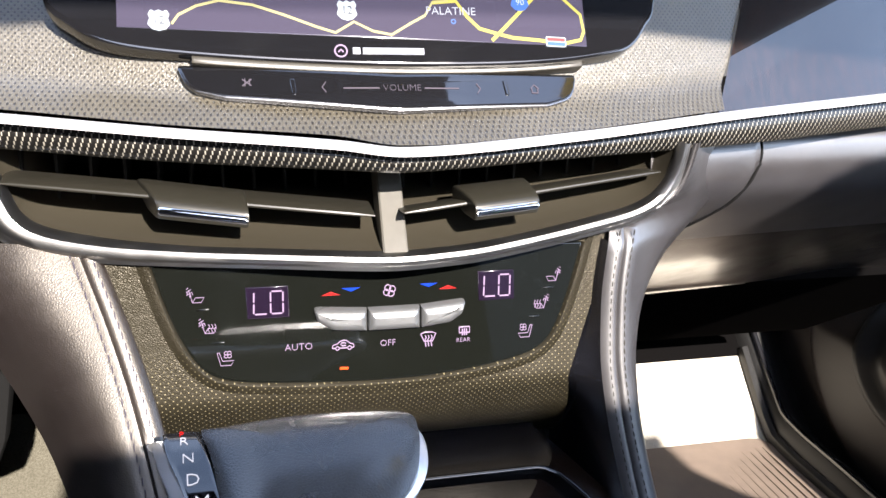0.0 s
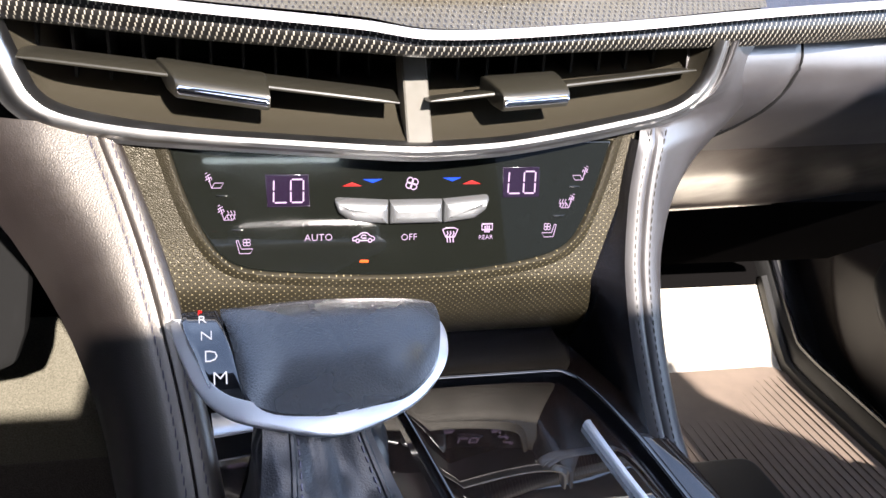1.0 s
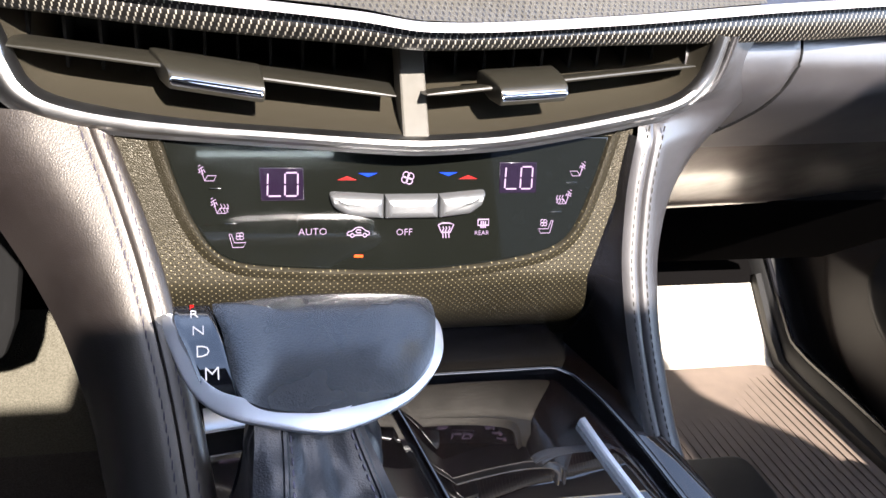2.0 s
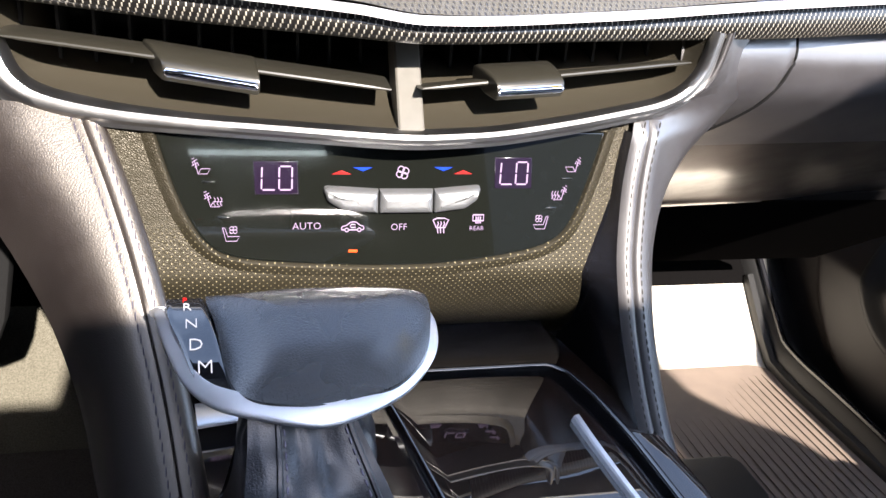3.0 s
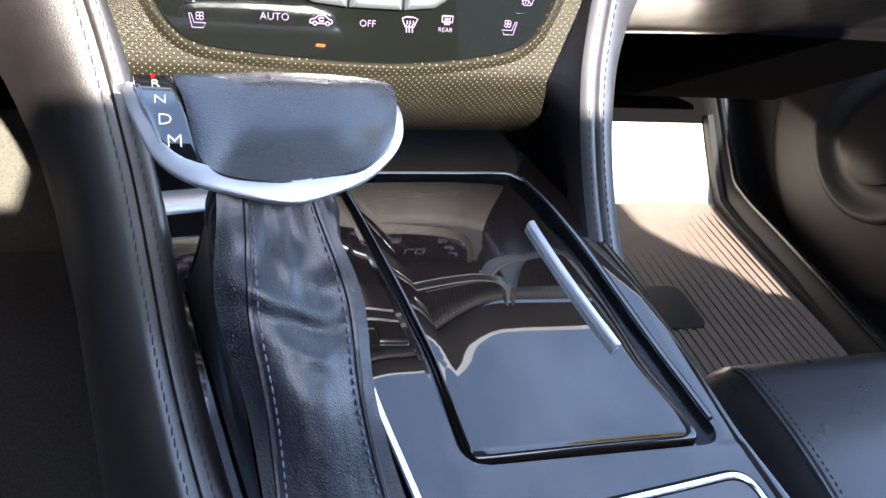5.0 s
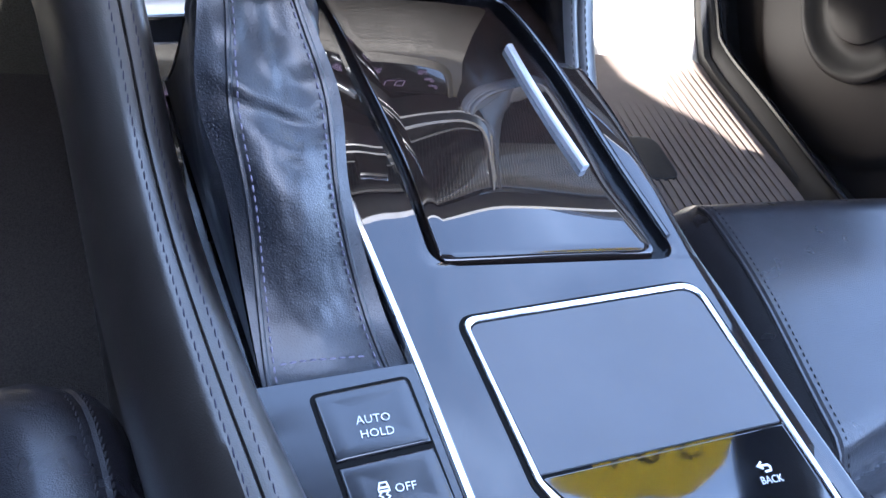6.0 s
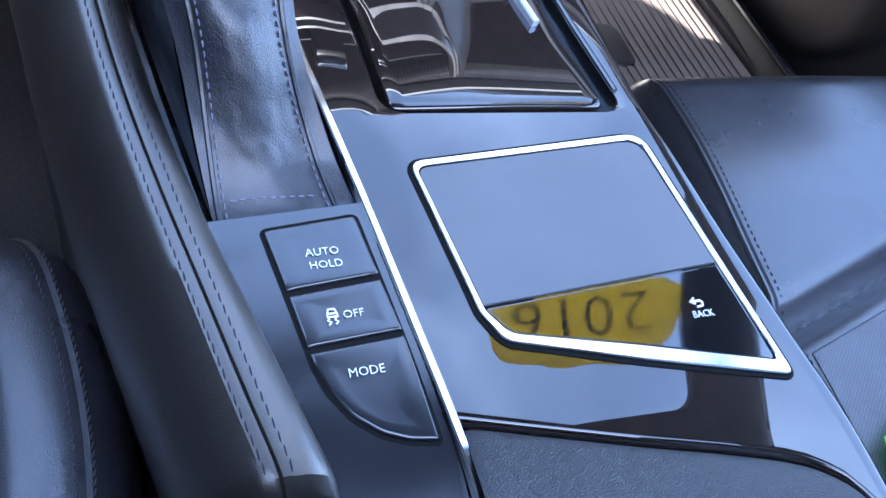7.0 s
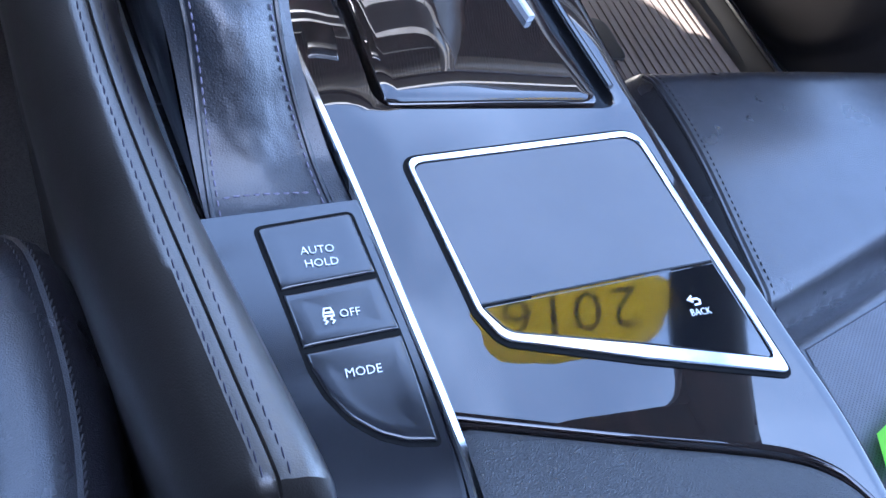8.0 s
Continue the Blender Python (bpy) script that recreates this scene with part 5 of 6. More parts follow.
REAR = curve1([(0.02, 0.1135), (0.036, 0.1095), (0.065, 0.1025), (0.099, 0.0945), (0.135, 0.0865), (0.164, 0.0785), (0.182, 0.068), (0.190, 0.058), (0.205, 0.035)])


def well_l(y):
    r = 0.012
    d = max(0.0, r - (y - WELL0))
    return WELL_L(y) + (r - math.sqrt(max(r * r - d * d, 0)))


def well_r(y):
    r = 0.010
    d = max(0.0, r - (y - WELL0))
    return WELL_R(y) - (r - math.sqrt(max(r * r - d * d, 0)))


ys = steps(0.055, WELL0 - 0.0015, 30) + [WELL0 + q for q in (0.0, 0.0012, 0.003, 0.0055, 0.009, 0.013)] + steps(0.272, WELL1, 36) + steps(WELL1 + 0.002, 0.480, 9)
rows = []
for y in ys:
    a, d = STRIP(y) + 0.0022, EDGE_R(y)
    if y < 0.125:
        a = STRIP(REAR(a) + (0.125 - REAR(a)) * (y - 0.055) / 0.070) + 0.0018
    yy = min(max(y, WELL0), WELL1)
    b, c = well_l(yy), well_r(yy)
    if y < WELL0:
        f = min(1, (WELL0 - y) / 0.05)
        b, c = b + (a + (d - a) * 0.2 - b) * f, c + (a + (d - a) * 0.85 - c) * f
    if y > WELL1:
        b = max(b, a + 0.004)
    z = TOP(y)
    r = [(a, z - 0.004)] + [(a + (b - a) * u, z + 0.0002 * math.sin(u * 3.1)) for u in steps(0, 1, 5)] + [(b + (c - b) * u, z) for u in steps(0, 1, 14)[1:]]
    r += [(c + (d - 0.003 - c) * u, z + (0.0003 if y > WELL0 else 0.0) * math.sin(u * 3.1)) for u in steps(0, 1, 4)[1:]]
    r += [(d - 0.0012, z - 0.0004), (d - 0.0002, z - 0.0014), (d + 0.0004, z - 0.006), (d + 0.0008, z - 0.016)]
    rear = lambda x: REAR(x) + (0.125 - REAR(x)) * (y - 0.055) / 0.070 if y < 0.125 else y
    rows.append([(x, rear(x), TOP(rear(x)) + (zz - z)) for x, zz in r])
inside = [i for i, y in enumerate(ys) if WELL0 <= y < WELL1]
part("front_apron", skin(rows[inside[-1] + 3:]), "satin", console, "smooth black apron below the stack")
part("wood_top", skin(rows[:inside[-1] + 4], skip=lambda i, j: i in inside and 6 <= j < 20), "wood", console, "lacquered dark wood top")
# rear wood edge that turns down to the armrest
rows = []
for x in steps(0.024, 0.2, 40):
    y = REAR(x)
    rows.append([(x, y, TOP(y)), (x, y - 0.0012, TOP(y) - 0.0003), (x, y - 0.0028, TOP(y) - 0.0012), (x, y - 0.0040, TOP(y) - 0.0035), (x, y - 0.0044, TOP(y) - 0.02)])
part("wood_edge", skin(rows), "wood", console)
# walls and floor of the well under the lid
bm = bmesh.new()
yw = steps(WELL0, WELL0 + 0.013, 6) + steps(0.272, WELL1, 36)
rows = [[(well_l(y), y, TOP(y) + 0.0001), (well_l(y), y, TOP(y) - 0.009), (well_r(y), y, TOP(y) - 0.009), (well_r(y), y, TOP(y) + 0.0001)] for y in yw]
for r in (rows[0], rows[-1]):
    e = [(r[0][0], r[0][1], r[0][2]), (r[0][0], r[0][1], r[0][2] - 0.0001), (r[3][0], r[3][1], r[3][2] - 0.0001), (r[3][0], r[3][1], r[3][2])]
    rows = [e] + rows if r is rows[0] else rows + [e]
add_rows(bm, rows)
part("well", bm, "gloss", console, "black groove round the lid")
# bright bead round the well
pts = [(x, 0.4252, TOP(0.4252) + 0.0008) for x in steps(-0.0141, 0.0850, 12)] + [(0.0889, 0.4244, TOP(0.4244) + 0.0008)] + [(well_r(y) + 0.0012, y, TOP(y) + 0.0006) for y in steps(0.420, 0.268, 30)]
part("well_bead", tube(pts, ellipse(0.0018, 0.0016, 10)), "gloss", console, "raised glossy bead")
# side wall down to the floor
rows = [[(EDGE_R(y) + 0.001, y, TOP(y) - 0.014), (EDGE_R(y) - 0.002, y, TOP(y) - 0.03), (EDGE_R(y) - 0.004, y, 0.45), (EDGE_R(y) + 0.005, y, FLOOR - 0.005)] for y in steps(-0.35, 0.49, 40)]
part("side", skin(rows), "plastic", console, "black plastic side")
rows = [[(x, 0.492, z) for z in (FLOOR, 0.5, 0.645)] for x in steps(-0.13, 0.12, 6)]
part("front_wall", skin(rows), "plastic", console)
# floor of the shifter recess
rows = [[(x, y, TOP(y) - 0.012) for x in steps(RIM_X(min(y, 0.36)) + 0.006, STRIP(y), 6)] for y in steps(0.195, 0.48, 26)]
part("shifter_recess", skin(rows), "gloss", console, "black recess round the shifter")
# chrome strip
pts = [(STRIP(y), y, TOP(y) + 0.0004) for y in steps(0.03, 0.47, 76)]
part("chrome_strip", tube(pts, [(-0.0019, -0.004), (-0.0019, 0.0004), (-0.0012, 0.0011), (0.0012, 0.0011), (0.0019, 0.0004), (0.0019, -0.004)]), "bright", console, "narrow chrome strip")
pts = [(x, 0.4082 + 0.105 * (x + 0.0995), TOP(0.4082 + 0.105 * (x + 0.0995)) - 0.0005) for x in (-0.0995, -0.085, -0.07, -0.0536)]
part("recess_plate", tube(pts, [(-0.007, -0.001), (-0.007, 0.0006), (-0.006, 0.001), (0.006, 0.001), (0.007, 0.0006), (0.007, -0.001)], up=(0, -0.37, 1)), "silver", console, "bright metal plate in the recess")

# sliding lid with chrome handle bar
lid = thing("storage_lid", (0.07, 0.33, 0.60), "lacquered dark wood sliding lid with a chrome bar", "lid")
rows = []
Y0, Y1 = 0.2585, 0.4221
# slope of the lid along its length, summed up to its height
LID_SLOPE = curve1([(0.25, 0.150), (0.272, 0.149), (0.281, 0.151), (0.290, 0.158), (0.2985, 0.168), (0.311, 0.193), (0.3205, 0.218), (0.333, 0.243), (0.346, 0.270), (0.36, 0.288), (0.3714, 0.300), (0.38, 0.312), (0.391, 0.338), (0.40, 0.37), (0.41, 0.39), (0.43, 0.40)])


def lid_height(y):
    d = (y - Y0) / 40
    return TOP(Y0) - 0.0020 + sum(LID_SLOPE(Y0 + d * (i + 0.5)) * d for i in range(40))


lys = [Y0, Y0 + 0.0004, Y0 + 0.0014, Y0 + 0.0025, Y0 + 0.0035] + steps(Y0 + 0.005, Y0 + 0.028, 14) + steps(Y0 + 0.031, Y1, 30)
for i, y in enumerate(lys):
    drop = (-0.006, -0.0022, -0.0004, 0.0, 0.0)[i] if i < 5 else 0.0
    r = 0.006
    d = max(0, r - (y - Y0))
    cut = r - math.sqrt(max(0, r * r - d * d))
    a, b = LID_L(y) + cut, LID_R(y) - cut
    z = lid_height(y) - 0.0016 * max(0, 1 - (y - Y0) / 0.006) ** 2 + drop
    rr = [(a, y, z - 0.005), (a, y, z - 0.0012), (a + 0.0005, y, z - 0.0004), (a + 0.0016, y, z)]
    rr += [(a + 0.0016 + (b - a - 0.0032) * u, y, z + 0.0008 * math.sin(u * math.pi) - 0.35 * max(0, a + (b - a) * u - 0.06) * (min(y, 0.36) - 0.30)) for u in steps(0, 1, 16)[1:-1]]
    tw = 0.35 * max(0, b - 0.06) * (min(y, 0.36) - 0.30)
    rr += [(b - 0.0016, y, z - tw), (b - 0.0005, y, z - tw - 0.0004), (b, y, z - tw - 0.0012), (b, y, z - tw - 0.005)]
    rows.append(rr)
part("panel", skin(rows), "wood", lid)
pts = []
for u in steps(0, 1, 14):
    y = 0.3934 + (0.3131 - 0.3934) * u
    pts.append((0.0935 + (0.1172 - 0.0935) * u, y, TOP(y) + 0.0006))
part("handle_bar", tube(pts, [(-0.0019, -0.004), (-0.0020, 0.0002), (-0.0012, 0.0012), (0.0012, 0.0012), (0.0020, 0.0002), (0.0019, -0.004)]), "silver", lid, "chrome handle bar")

# ---- touch pad ----
pad = thing("touchpad", (0.1, 0.17, 0.57), "grey touchpad in a bright metal frame on the console", "touchpad")
PO = rounded([(0.0290, 0.2255, 0.006), (0.1505, 0.2395, 0.012), (0.1765, 0.1090, 0.003), (0.108, 0.1232, 0.03), (0.0500, 0.1370, 0.012), (0.0425, 0.1500, 0.012)], 6)
PI = rounded([(0.0316, 0.2230, 0.005), (0.1486, 0.2364, 0.010), (0.1716, 0.1162, 0.002), (0.108, 0.1296, 0.03), (0.0530, 0.1400, 0.011), (0.0452, 0.1508, 0.011)], 6)
part("frame", band(PO, PI, on_console, -0.003, 0.0022, 0.0005), "polished", pad, "bright polished metal frame")
part("gap", band(inset(PO, -0.0020), PO, on_console, -0.003, 0.0007, 0.0002), "gap", pad, "black joint round the frame")
up = rounded([(0.0321, 0.2224, 0.005), (0.1481, 0.2357, 0.010), (0.1604, 0.1652), (0.0452, 0.1535)], 5)
lo = rounded([(0.0454, 0.1518, 0.001), (0.1607, 0.1636), (0.1708, 0.1169, 0.002), (0.108, 0.1303, 0.03), (0.0540, 0.1403, 0.010)], 6)
part("base", slab(inset(PI, 0.0001), on_console, -0.003, 0.0002, 0.0001), "gap", pad)
part("touch_surface", slab(refine(up, 0.012), on_console, -0.001, 0.0012, 0.00025), "touch", pad, "matt blue grey touch surface")
part("back_key", slab(refine(lo, 0.012), on_console, -0.001, 0.0012, 0.00025), "gloss", pad, "glossy black back key")
pk = lambda x, y, h: on_console(x, y, h + 0.0012)
text("BACK", 0.0046, on_surface(pk, 0.1440, 0.1406, 0.0002, 2), "print", pad, sx=0.9)
part("back_symbol", strokes([[(-0.1, 0.35), (-0.5, 0.1), (-0.1, -0.12)], [(-0.45, 0.1), (0.3, 0.1), (0.45, -0.05), (0.4, -0.3), (-0.1, -0.35)]], pk, 0.1428, 0.1462, 0.0062, 0.0002, 0.14, turn=2), "print", pad)

# ---- push buttons ----
def key_drop(y):
    return 1.3 * max(0, 0.145 - y) ** 2


def on_keys(x, y, h):
    return on_console(x, y, h - key_drop(y))


keys = thing("console_switch_panel", (-0.01, 0.15, 0.56), "satin black switch panel with three push buttons", "switch panel")
rows = []
for y in steps(0.05, 0.2035, 24):
    a, b = RIM_X(max(y, 0.08)) + IW(max(y, 0.08)) + 0.0002, STRIP(y) - 0.0022
    rows.append([(a + (b - a) * u, y + (0.11 * ((a + (b - a) * u) + 0.028) if y > 0.19 else 0), TOP(y) - 0.0004 - key_drop(y)) for u in steps(0, 1, 8)])
rows.append([(x, y + 0.0003, z - 0.008) for x, y, z in rows[-1]])
part("plate", skin(rows), "satin", keys)
S1 = ((-0.0325, 0.1655), (0.0062, 0.1705))
S2 = ((-0.0280, 0.1415), (0.0108, 0.1455))
g = 0.0005
BT = [[(-0.0385, 0.1950, 0.003), (0.0010, 0.2005, 0.003), (S1[1][0], S1[1][1] + g), (S1[0][0], S1[0][1] + g)],
      [(S1[0][0] + 0.0001, S1[0][1] - g), (S1[1][0], S1[1][1] - g), (S2[1][0], S2[1][1] + g), (S2[0][0], S2[0][1] + g)],
      [(S2[0][0] + 0.0001, S2[0][1] - g), (S2[1][0], S2[1][1] - g), (0.0170, 0.1025, 0.002), (0.0050, 0.1040, 0.02), (-0.0050, 0.1077, 0.02), (-0.0150, 0.1150, 0.02), (-0.0220, 0.1245, 0.02), (-0.0262, 0.1345, 0.02)]]
ALLB = rounded([BT[0][0], BT[0][1]] + BT[2][2:], 6)
part("well", slab(refine(inset(ALLB, -0.0008), 0.01), on_keys, -0.004, -0.0001, 0.0001), "gap", keys, "black joint round the buttons")
for out in BT:
    part("push_button", pillow(inset(refine(rounded(out, 5), 0.004), 0.0005), on_keys, -0.003, 0.0013, 0.0016, -0.0004), "satin", keys, "satin black push button")
bk = lambda x, y, h: on_keys(x, y, h + 0.0013)
text("AUTO", 0.0049, on_surface(bk, -0.0158, 0.1826, 0.0002, 3), "print", keys)
text("HOLD", 0.0049, on_surface(bk, -0.0150, 0.1768, 0.0002, 3), "print", keys)
text("OFF", 0.0048, on_surface(bk, -0.0080, 0.1545, 0.0002, 3), "print", keys)
text("MODE", 0.0050, on_surface(bk, -0.0070, 0.1312, 0.0002, 3), "print", keys)
part("skid_symbol", strokes([[(-0.3, 0.15), (-0.2, 0.5), (0.2, 0.5), (0.3, 0.15), (0.35, -0.02), (-0.35, -0.02), (-0.3, 0.15)], [(-0.22, 0.2), (0.22, 0.2)], [(-0.2, -0.1), (-0.35, -0.25), (-0.15, -0.38), (-0.32, -0.55)], [(0.2, -0.1), (0.1, -0.25), (0.3, -0.38), (0.12, -0.55)]], bk, -0.0162, 0.1540, 0.0062, 0.0002, 0.11, turn=3), "print", keys)

# ---- gear shifter ----
shifter = thing("gear_shifter", (-0.05, 0.27, 0.585), "leather-topped gear shifter with silver rim and leather boot", "gear shifter")
# ring and grip lie on a plane that rises ahead
def on_knob(x, y, h):
    return Vector((x, y - 0.22 * h, 0.708 + 0.25 * (y - 0.288) + h))


KO = [(-0.1098, 0.3490), (-0.1058, 0.3334), (-0.0979, 0.3131), (-0.0870, 0.3012), (-0.0717, 0.2950), (-0.0513, 0.2899), (-0.0361, 0.2936), (-0.0179, 0.3036), (-0.0050, 0.3199), (-0.0010, 0.3340), (-0.0020, 0.3455), (-0.0090, 0.3510), (-0.0550, 0.3525), (-0.1072, 0.3515)]
KO = smooth_path(KO[-2:] + KO + KO[:2], 5)[10:-6]
KO = refine(KO, 0.004)


def drawn_in(u, v, d):
    q = Vector((min(max(u, -0.086), -0.022), 0.331))
    p = Vector((u, v))
    d *= 1 - 0.18 * min(1, max(0, (-0.084 - u) / 0.010))
    return tuple(p + (q - p).normalized() * d)


rows = []
cx, cy = -0.054, 0.325
for h, f in ((-0.026, 0.25), (-0.018, 0.42), (-0.0115, 0.68), (-0.0085, 0.85), (-0.0070, 0.95)):
    rows.append([on_knob(cx + (u - cx) * f, cy + (v - cy) * f, h) for u, v in KO])
for h, d in ((-0.0058, 0.0008), (-0.0046, 0.0001), (-0.0038, 0.0), (-0.0031, 0.0005), (-0.0026, 0.0012), (0.0003, 0.0052), (0.0007, 0.0060), (0.0004, 0.0066), (-0.0030, 0.0074), (-0.0075, 0.0090)):
    rows.append([on_knob(*drawn_in(u, v, d), h) for u, v in KO])
bm = skin(rows, closed=True)
part("rim", bm, "silver", shifter, "satin silver rim")
GO = [(-0.0905, 0.3460), (-0.0870, 0.3337), (-0.0830, 0.3133), (-0.0792, 0.3037), (-0.0715, 0.2986), (-0.0565, 0.2955), (-0.0479, 0.2957), (-0.0358, 0.2985), (-0.0217, 0.3036), (-0.0102, 0.3158), (-0.0060, 0.3280), (-0.0048, 0.3392), (-0.0080, 0.3465), (-0.0266, 0.3495), (-0.0577, 0.3500), (-0.0855, 0.3470)]
GO = smooth_path(GO[-2:] + GO + GO[:2], 4)[8:-5]
GO = refine(GO, 0.003)
gx, gy = -0.047, 0.327


def grip_height(v, f):
    """Low at the front rim, rising to a rounded rear edge."""
    s = min(1, max(0, (v - 0.2945) / 0.053))
    s = s * s * (3 - 2 * s)
    wall = 0.0005 + 0.0055 * s ** 1.5
    crown = 0.0030 + 0.0092 * (1 - (1 - min(1, max(0, (v - 0.2945) / 0.052))) ** 2.1)
    return wall + (crown - wall) * (1 - f ** 3.8)


rows = [[on_knob(u, v, -0.002) for u, v in GO]]
for f in (1.0, 0.99, 0.975, 0.955, 0.93, 0.9, 0.86, 0.81, 0.75, 0.67, 0.57, 0.45, 0.3, 0.15):
    rows.append([on_knob(gx + (u - gx) * f, gy + (v - gy) * f, grip_height(gy + (v - gy) * f, f)) for u, v in GO])
bm = bmesh.new()
vs = add_rows(bm, rows, closed=True)
bm.faces.new(vs[-1])
part("grip", bm, "knob", shifter, "black grained leather grip")
WIN_L = curve1([(0.3035, -0.0802), (0.3052, -0.0868), (0.3085, -0.0912), (0.3135, -0.0946), (0.3258, -0.0991), (0.3375, -0.1035), (0.3505, -0.1058)])
WIN_R = curve1([(0.3035, -0.0800), (0.3249, -0.0858), (0.3424, -0.0900), (0.3505, -0.0920)])


def on_window(x, y, h):
    """The gear display bows: it falls away towards the driver."""
    return on_knob(x, y, h + 0.0044 - 5.0 * (y - 0.337) ** 2 + 0.06 * (y - 0.337))


rows = []
for v in steps(0.3037, 0.3480, 26):
    a, b = WIN_L(v), WIN_R(v)
    rows.append([on_window(a, v, -0.006), on_window(a, v, -0.0003), on_window(a + (b - a) * 0.06, v, 0.0)] + [on_window(a + (b - a) * u, v, 0.0) for u in steps(0.14, 0.86, 6)] + [on_window(b - (b - a) * 0.06, v, 0.0), on_window(b, v, -0.0003), on_window(b, v, -0.006)])
part("gate_window", skin(rows), "gloss", shifter, "glossy black gear display")
kw = on_window
M["gear"] = glow("gear_letter", (0.9, 0.88, 0.92), 0.20)
for ch, u, v, size in (("P", -0.0982, 0.3468, 0.0040), ("R", -0.0972, 0.3428, 0.0060), ("N", -0.0954, 0.3342, 0.0066), ("D", -0.0936, 0.3246, 0.0076), ("M", -0.0902, 0.3154, 0.0080)):
    text(ch, size, on_surface(kw, u, v, 0.0002, 2), "gear" if ch != "P" else "lit_red", shifter, "gear_letter", thin=0.02)

# leather boot: four sides that sag between seams
NECK = [(-0.0755, 0.3065), (-0.0400, 0.3075), (-0.042, 0.335), (-0.074, 0.335)]
BASE = [(-0.0550, 0.2030), (0.0046, 0.2092), (-0.0262, 0.3765), (-0.0900, 0.3705)]


def boot_point(side, u, t):
    """side 0 rear, 1 passenger, 2 front, 3 driver; u along it, t from base to neck."""
    a0, a1 = Vector(BASE[side]), Vector(BASE[(side + 1) % 4])
    b0, b1 = Vector(NECK[side]), Vector(NECK[(side + 1) % 4])
    e = t ** 0.85
    p = a0.lerp(a1, u).lerp(b0.lerp(b1, u), e)
    if side in (1, 3):
        e = t ** 0.7
        p = a0.lerp(a1, u).lerp(b0.lerp(b1, u), e)
    z0 = TOP(a0.lerp(a1, u).y) - 0.006
    z = z0 + (0.7045 - z0) * (t ** 1.12)
    nrm = Vector((a1.y - a0.y, -(a1.x - a0.x))).normalized()
    mid = math.sin(u * math.pi)
    ends = min(1, t * 8) * min(1, (1 - t) * 7)
    ridge = lambda a, b, c: 1 - 2 * abs(noise.noise(Vector((a, b, c))))
    fold = 0.0050 * noise.noise(Vector((u * 1.3 + side * 7, t * 2.0, 0.3))) + 0.0022 * noise.noise(Vector((u * 1.6 - t * 2.0 + side * 3, t * 1.8 + u * 1.2, 2.1)))
    fold += 0.0009 * ridge(u * 2.5 + t * 2 + side, t * 5 - u * 2, 5.1) * max(0.0, t - 0.35) + 0.00025 * noise.noise(Vector((u * 14, t * 18, 1.7 + side)))
    # leather gathers in cross folds below the knob
    gather = max(0.0, min(1, (t - 0.45) / 0.15)) * max(0.0, min(1, (0.98 - t) / 0.1))
    crease = gather * (0.0009 * math.sin(t * 42 + 5 * noise.noise(Vector((u * 2.2, t * 3, side))) + u * 2.5) * (0.5 + noise.noise(Vector((u * 2.5, t * 5, 8.0 + side)))))
    crease -= 0.0010 * math.exp(-((t - 0.66 - 0.12 * (u - 0.5)) / 0.060) ** 2) - 0.0016 * math.exp(-((t - 0.77 - 0.05 * u) / 0.055) ** 2)
    # and in upright pleats at the neck
    crease += 0.0011 * max(0.0, t - 0.72) / 0.28 * math.sin(u * 26 + 3 * noise.noise(Vector((u * 3, t * 2, 4.0 + side))))
    swell = (0.006 if side == 0 else 0.002) * math.sin(min(1, t * 1.05) * math.pi)
    if side in (1, 3):
        swell += 0.003 * math.exp(-((t - 0.74) / 0.17) ** 2) * ends
    bulge = swell * mid + (fold + crease) * (0.25 + mid) * ends
    if side in (0,):
        p = p + Vector(((u - 0.5) * 0.014 * math.exp(-((t - 0.72) / 0.18) ** 2), 0))
    q = p + nrm * bulge
    return Vector((q.x, q.y, z + fold * 0.4 * min(1, t * 8) * min(1, (1 - t) * 7)))


boot = None
for side in range(4):
    rows = [[boot_point(side, u, t) for u in steps(0, 1, 36)] for t in steps(0, 1, 90)]
    ob = part("boot_panel", skin(rows), "boot", shifter, "creased soft black leather")
    if side == 0:
        boot = ob
for ua, ub, tilt in ((0.09, 0.33, 1), (0.80, 0.87, -1)):
    pts = [boot_point(0, ua + (ub - ua) * t, t) + Vector((0, -0.0006, 0.0006)) for t in steps(0.01, 0.97, 100)]
    part("stitching", stitches(pts, (0, -0.8, 0.6), 0.0028, 0.0012, 0.0008), "thread_lilac", boot, kind="stuff")
    pts = [boot_point(0, ua + (ub - ua) * t - 0.05 * tilt, t) + Vector((0, -0.0002, 0.0002)) for t in steps(0.0, 0.97, 80)]
    part("piping", tube(pts, ellipse(0.0012, 0.0010, 6), up=(0, -0.8, 0.6)), "boot", boot)

pts = [boot_point(0, u, 0.045 + 0.01 * math.sin(u * 5)) + Vector((0, -0.0006, 0.0006)) for u in steps(0.14, 0.78, 40)]
part("stitching", stitches(pts, (0, -0.8, 0.6), 0.0028, 0.0012, 0.0008), "thread_lilac", boot, kind="stuff")

# ---- armrest behind the console ----
armrest = thing("armrest", (0.1, -0.1, 0.53), "black leather armrest lid behind the console", "armrest")
rows = []
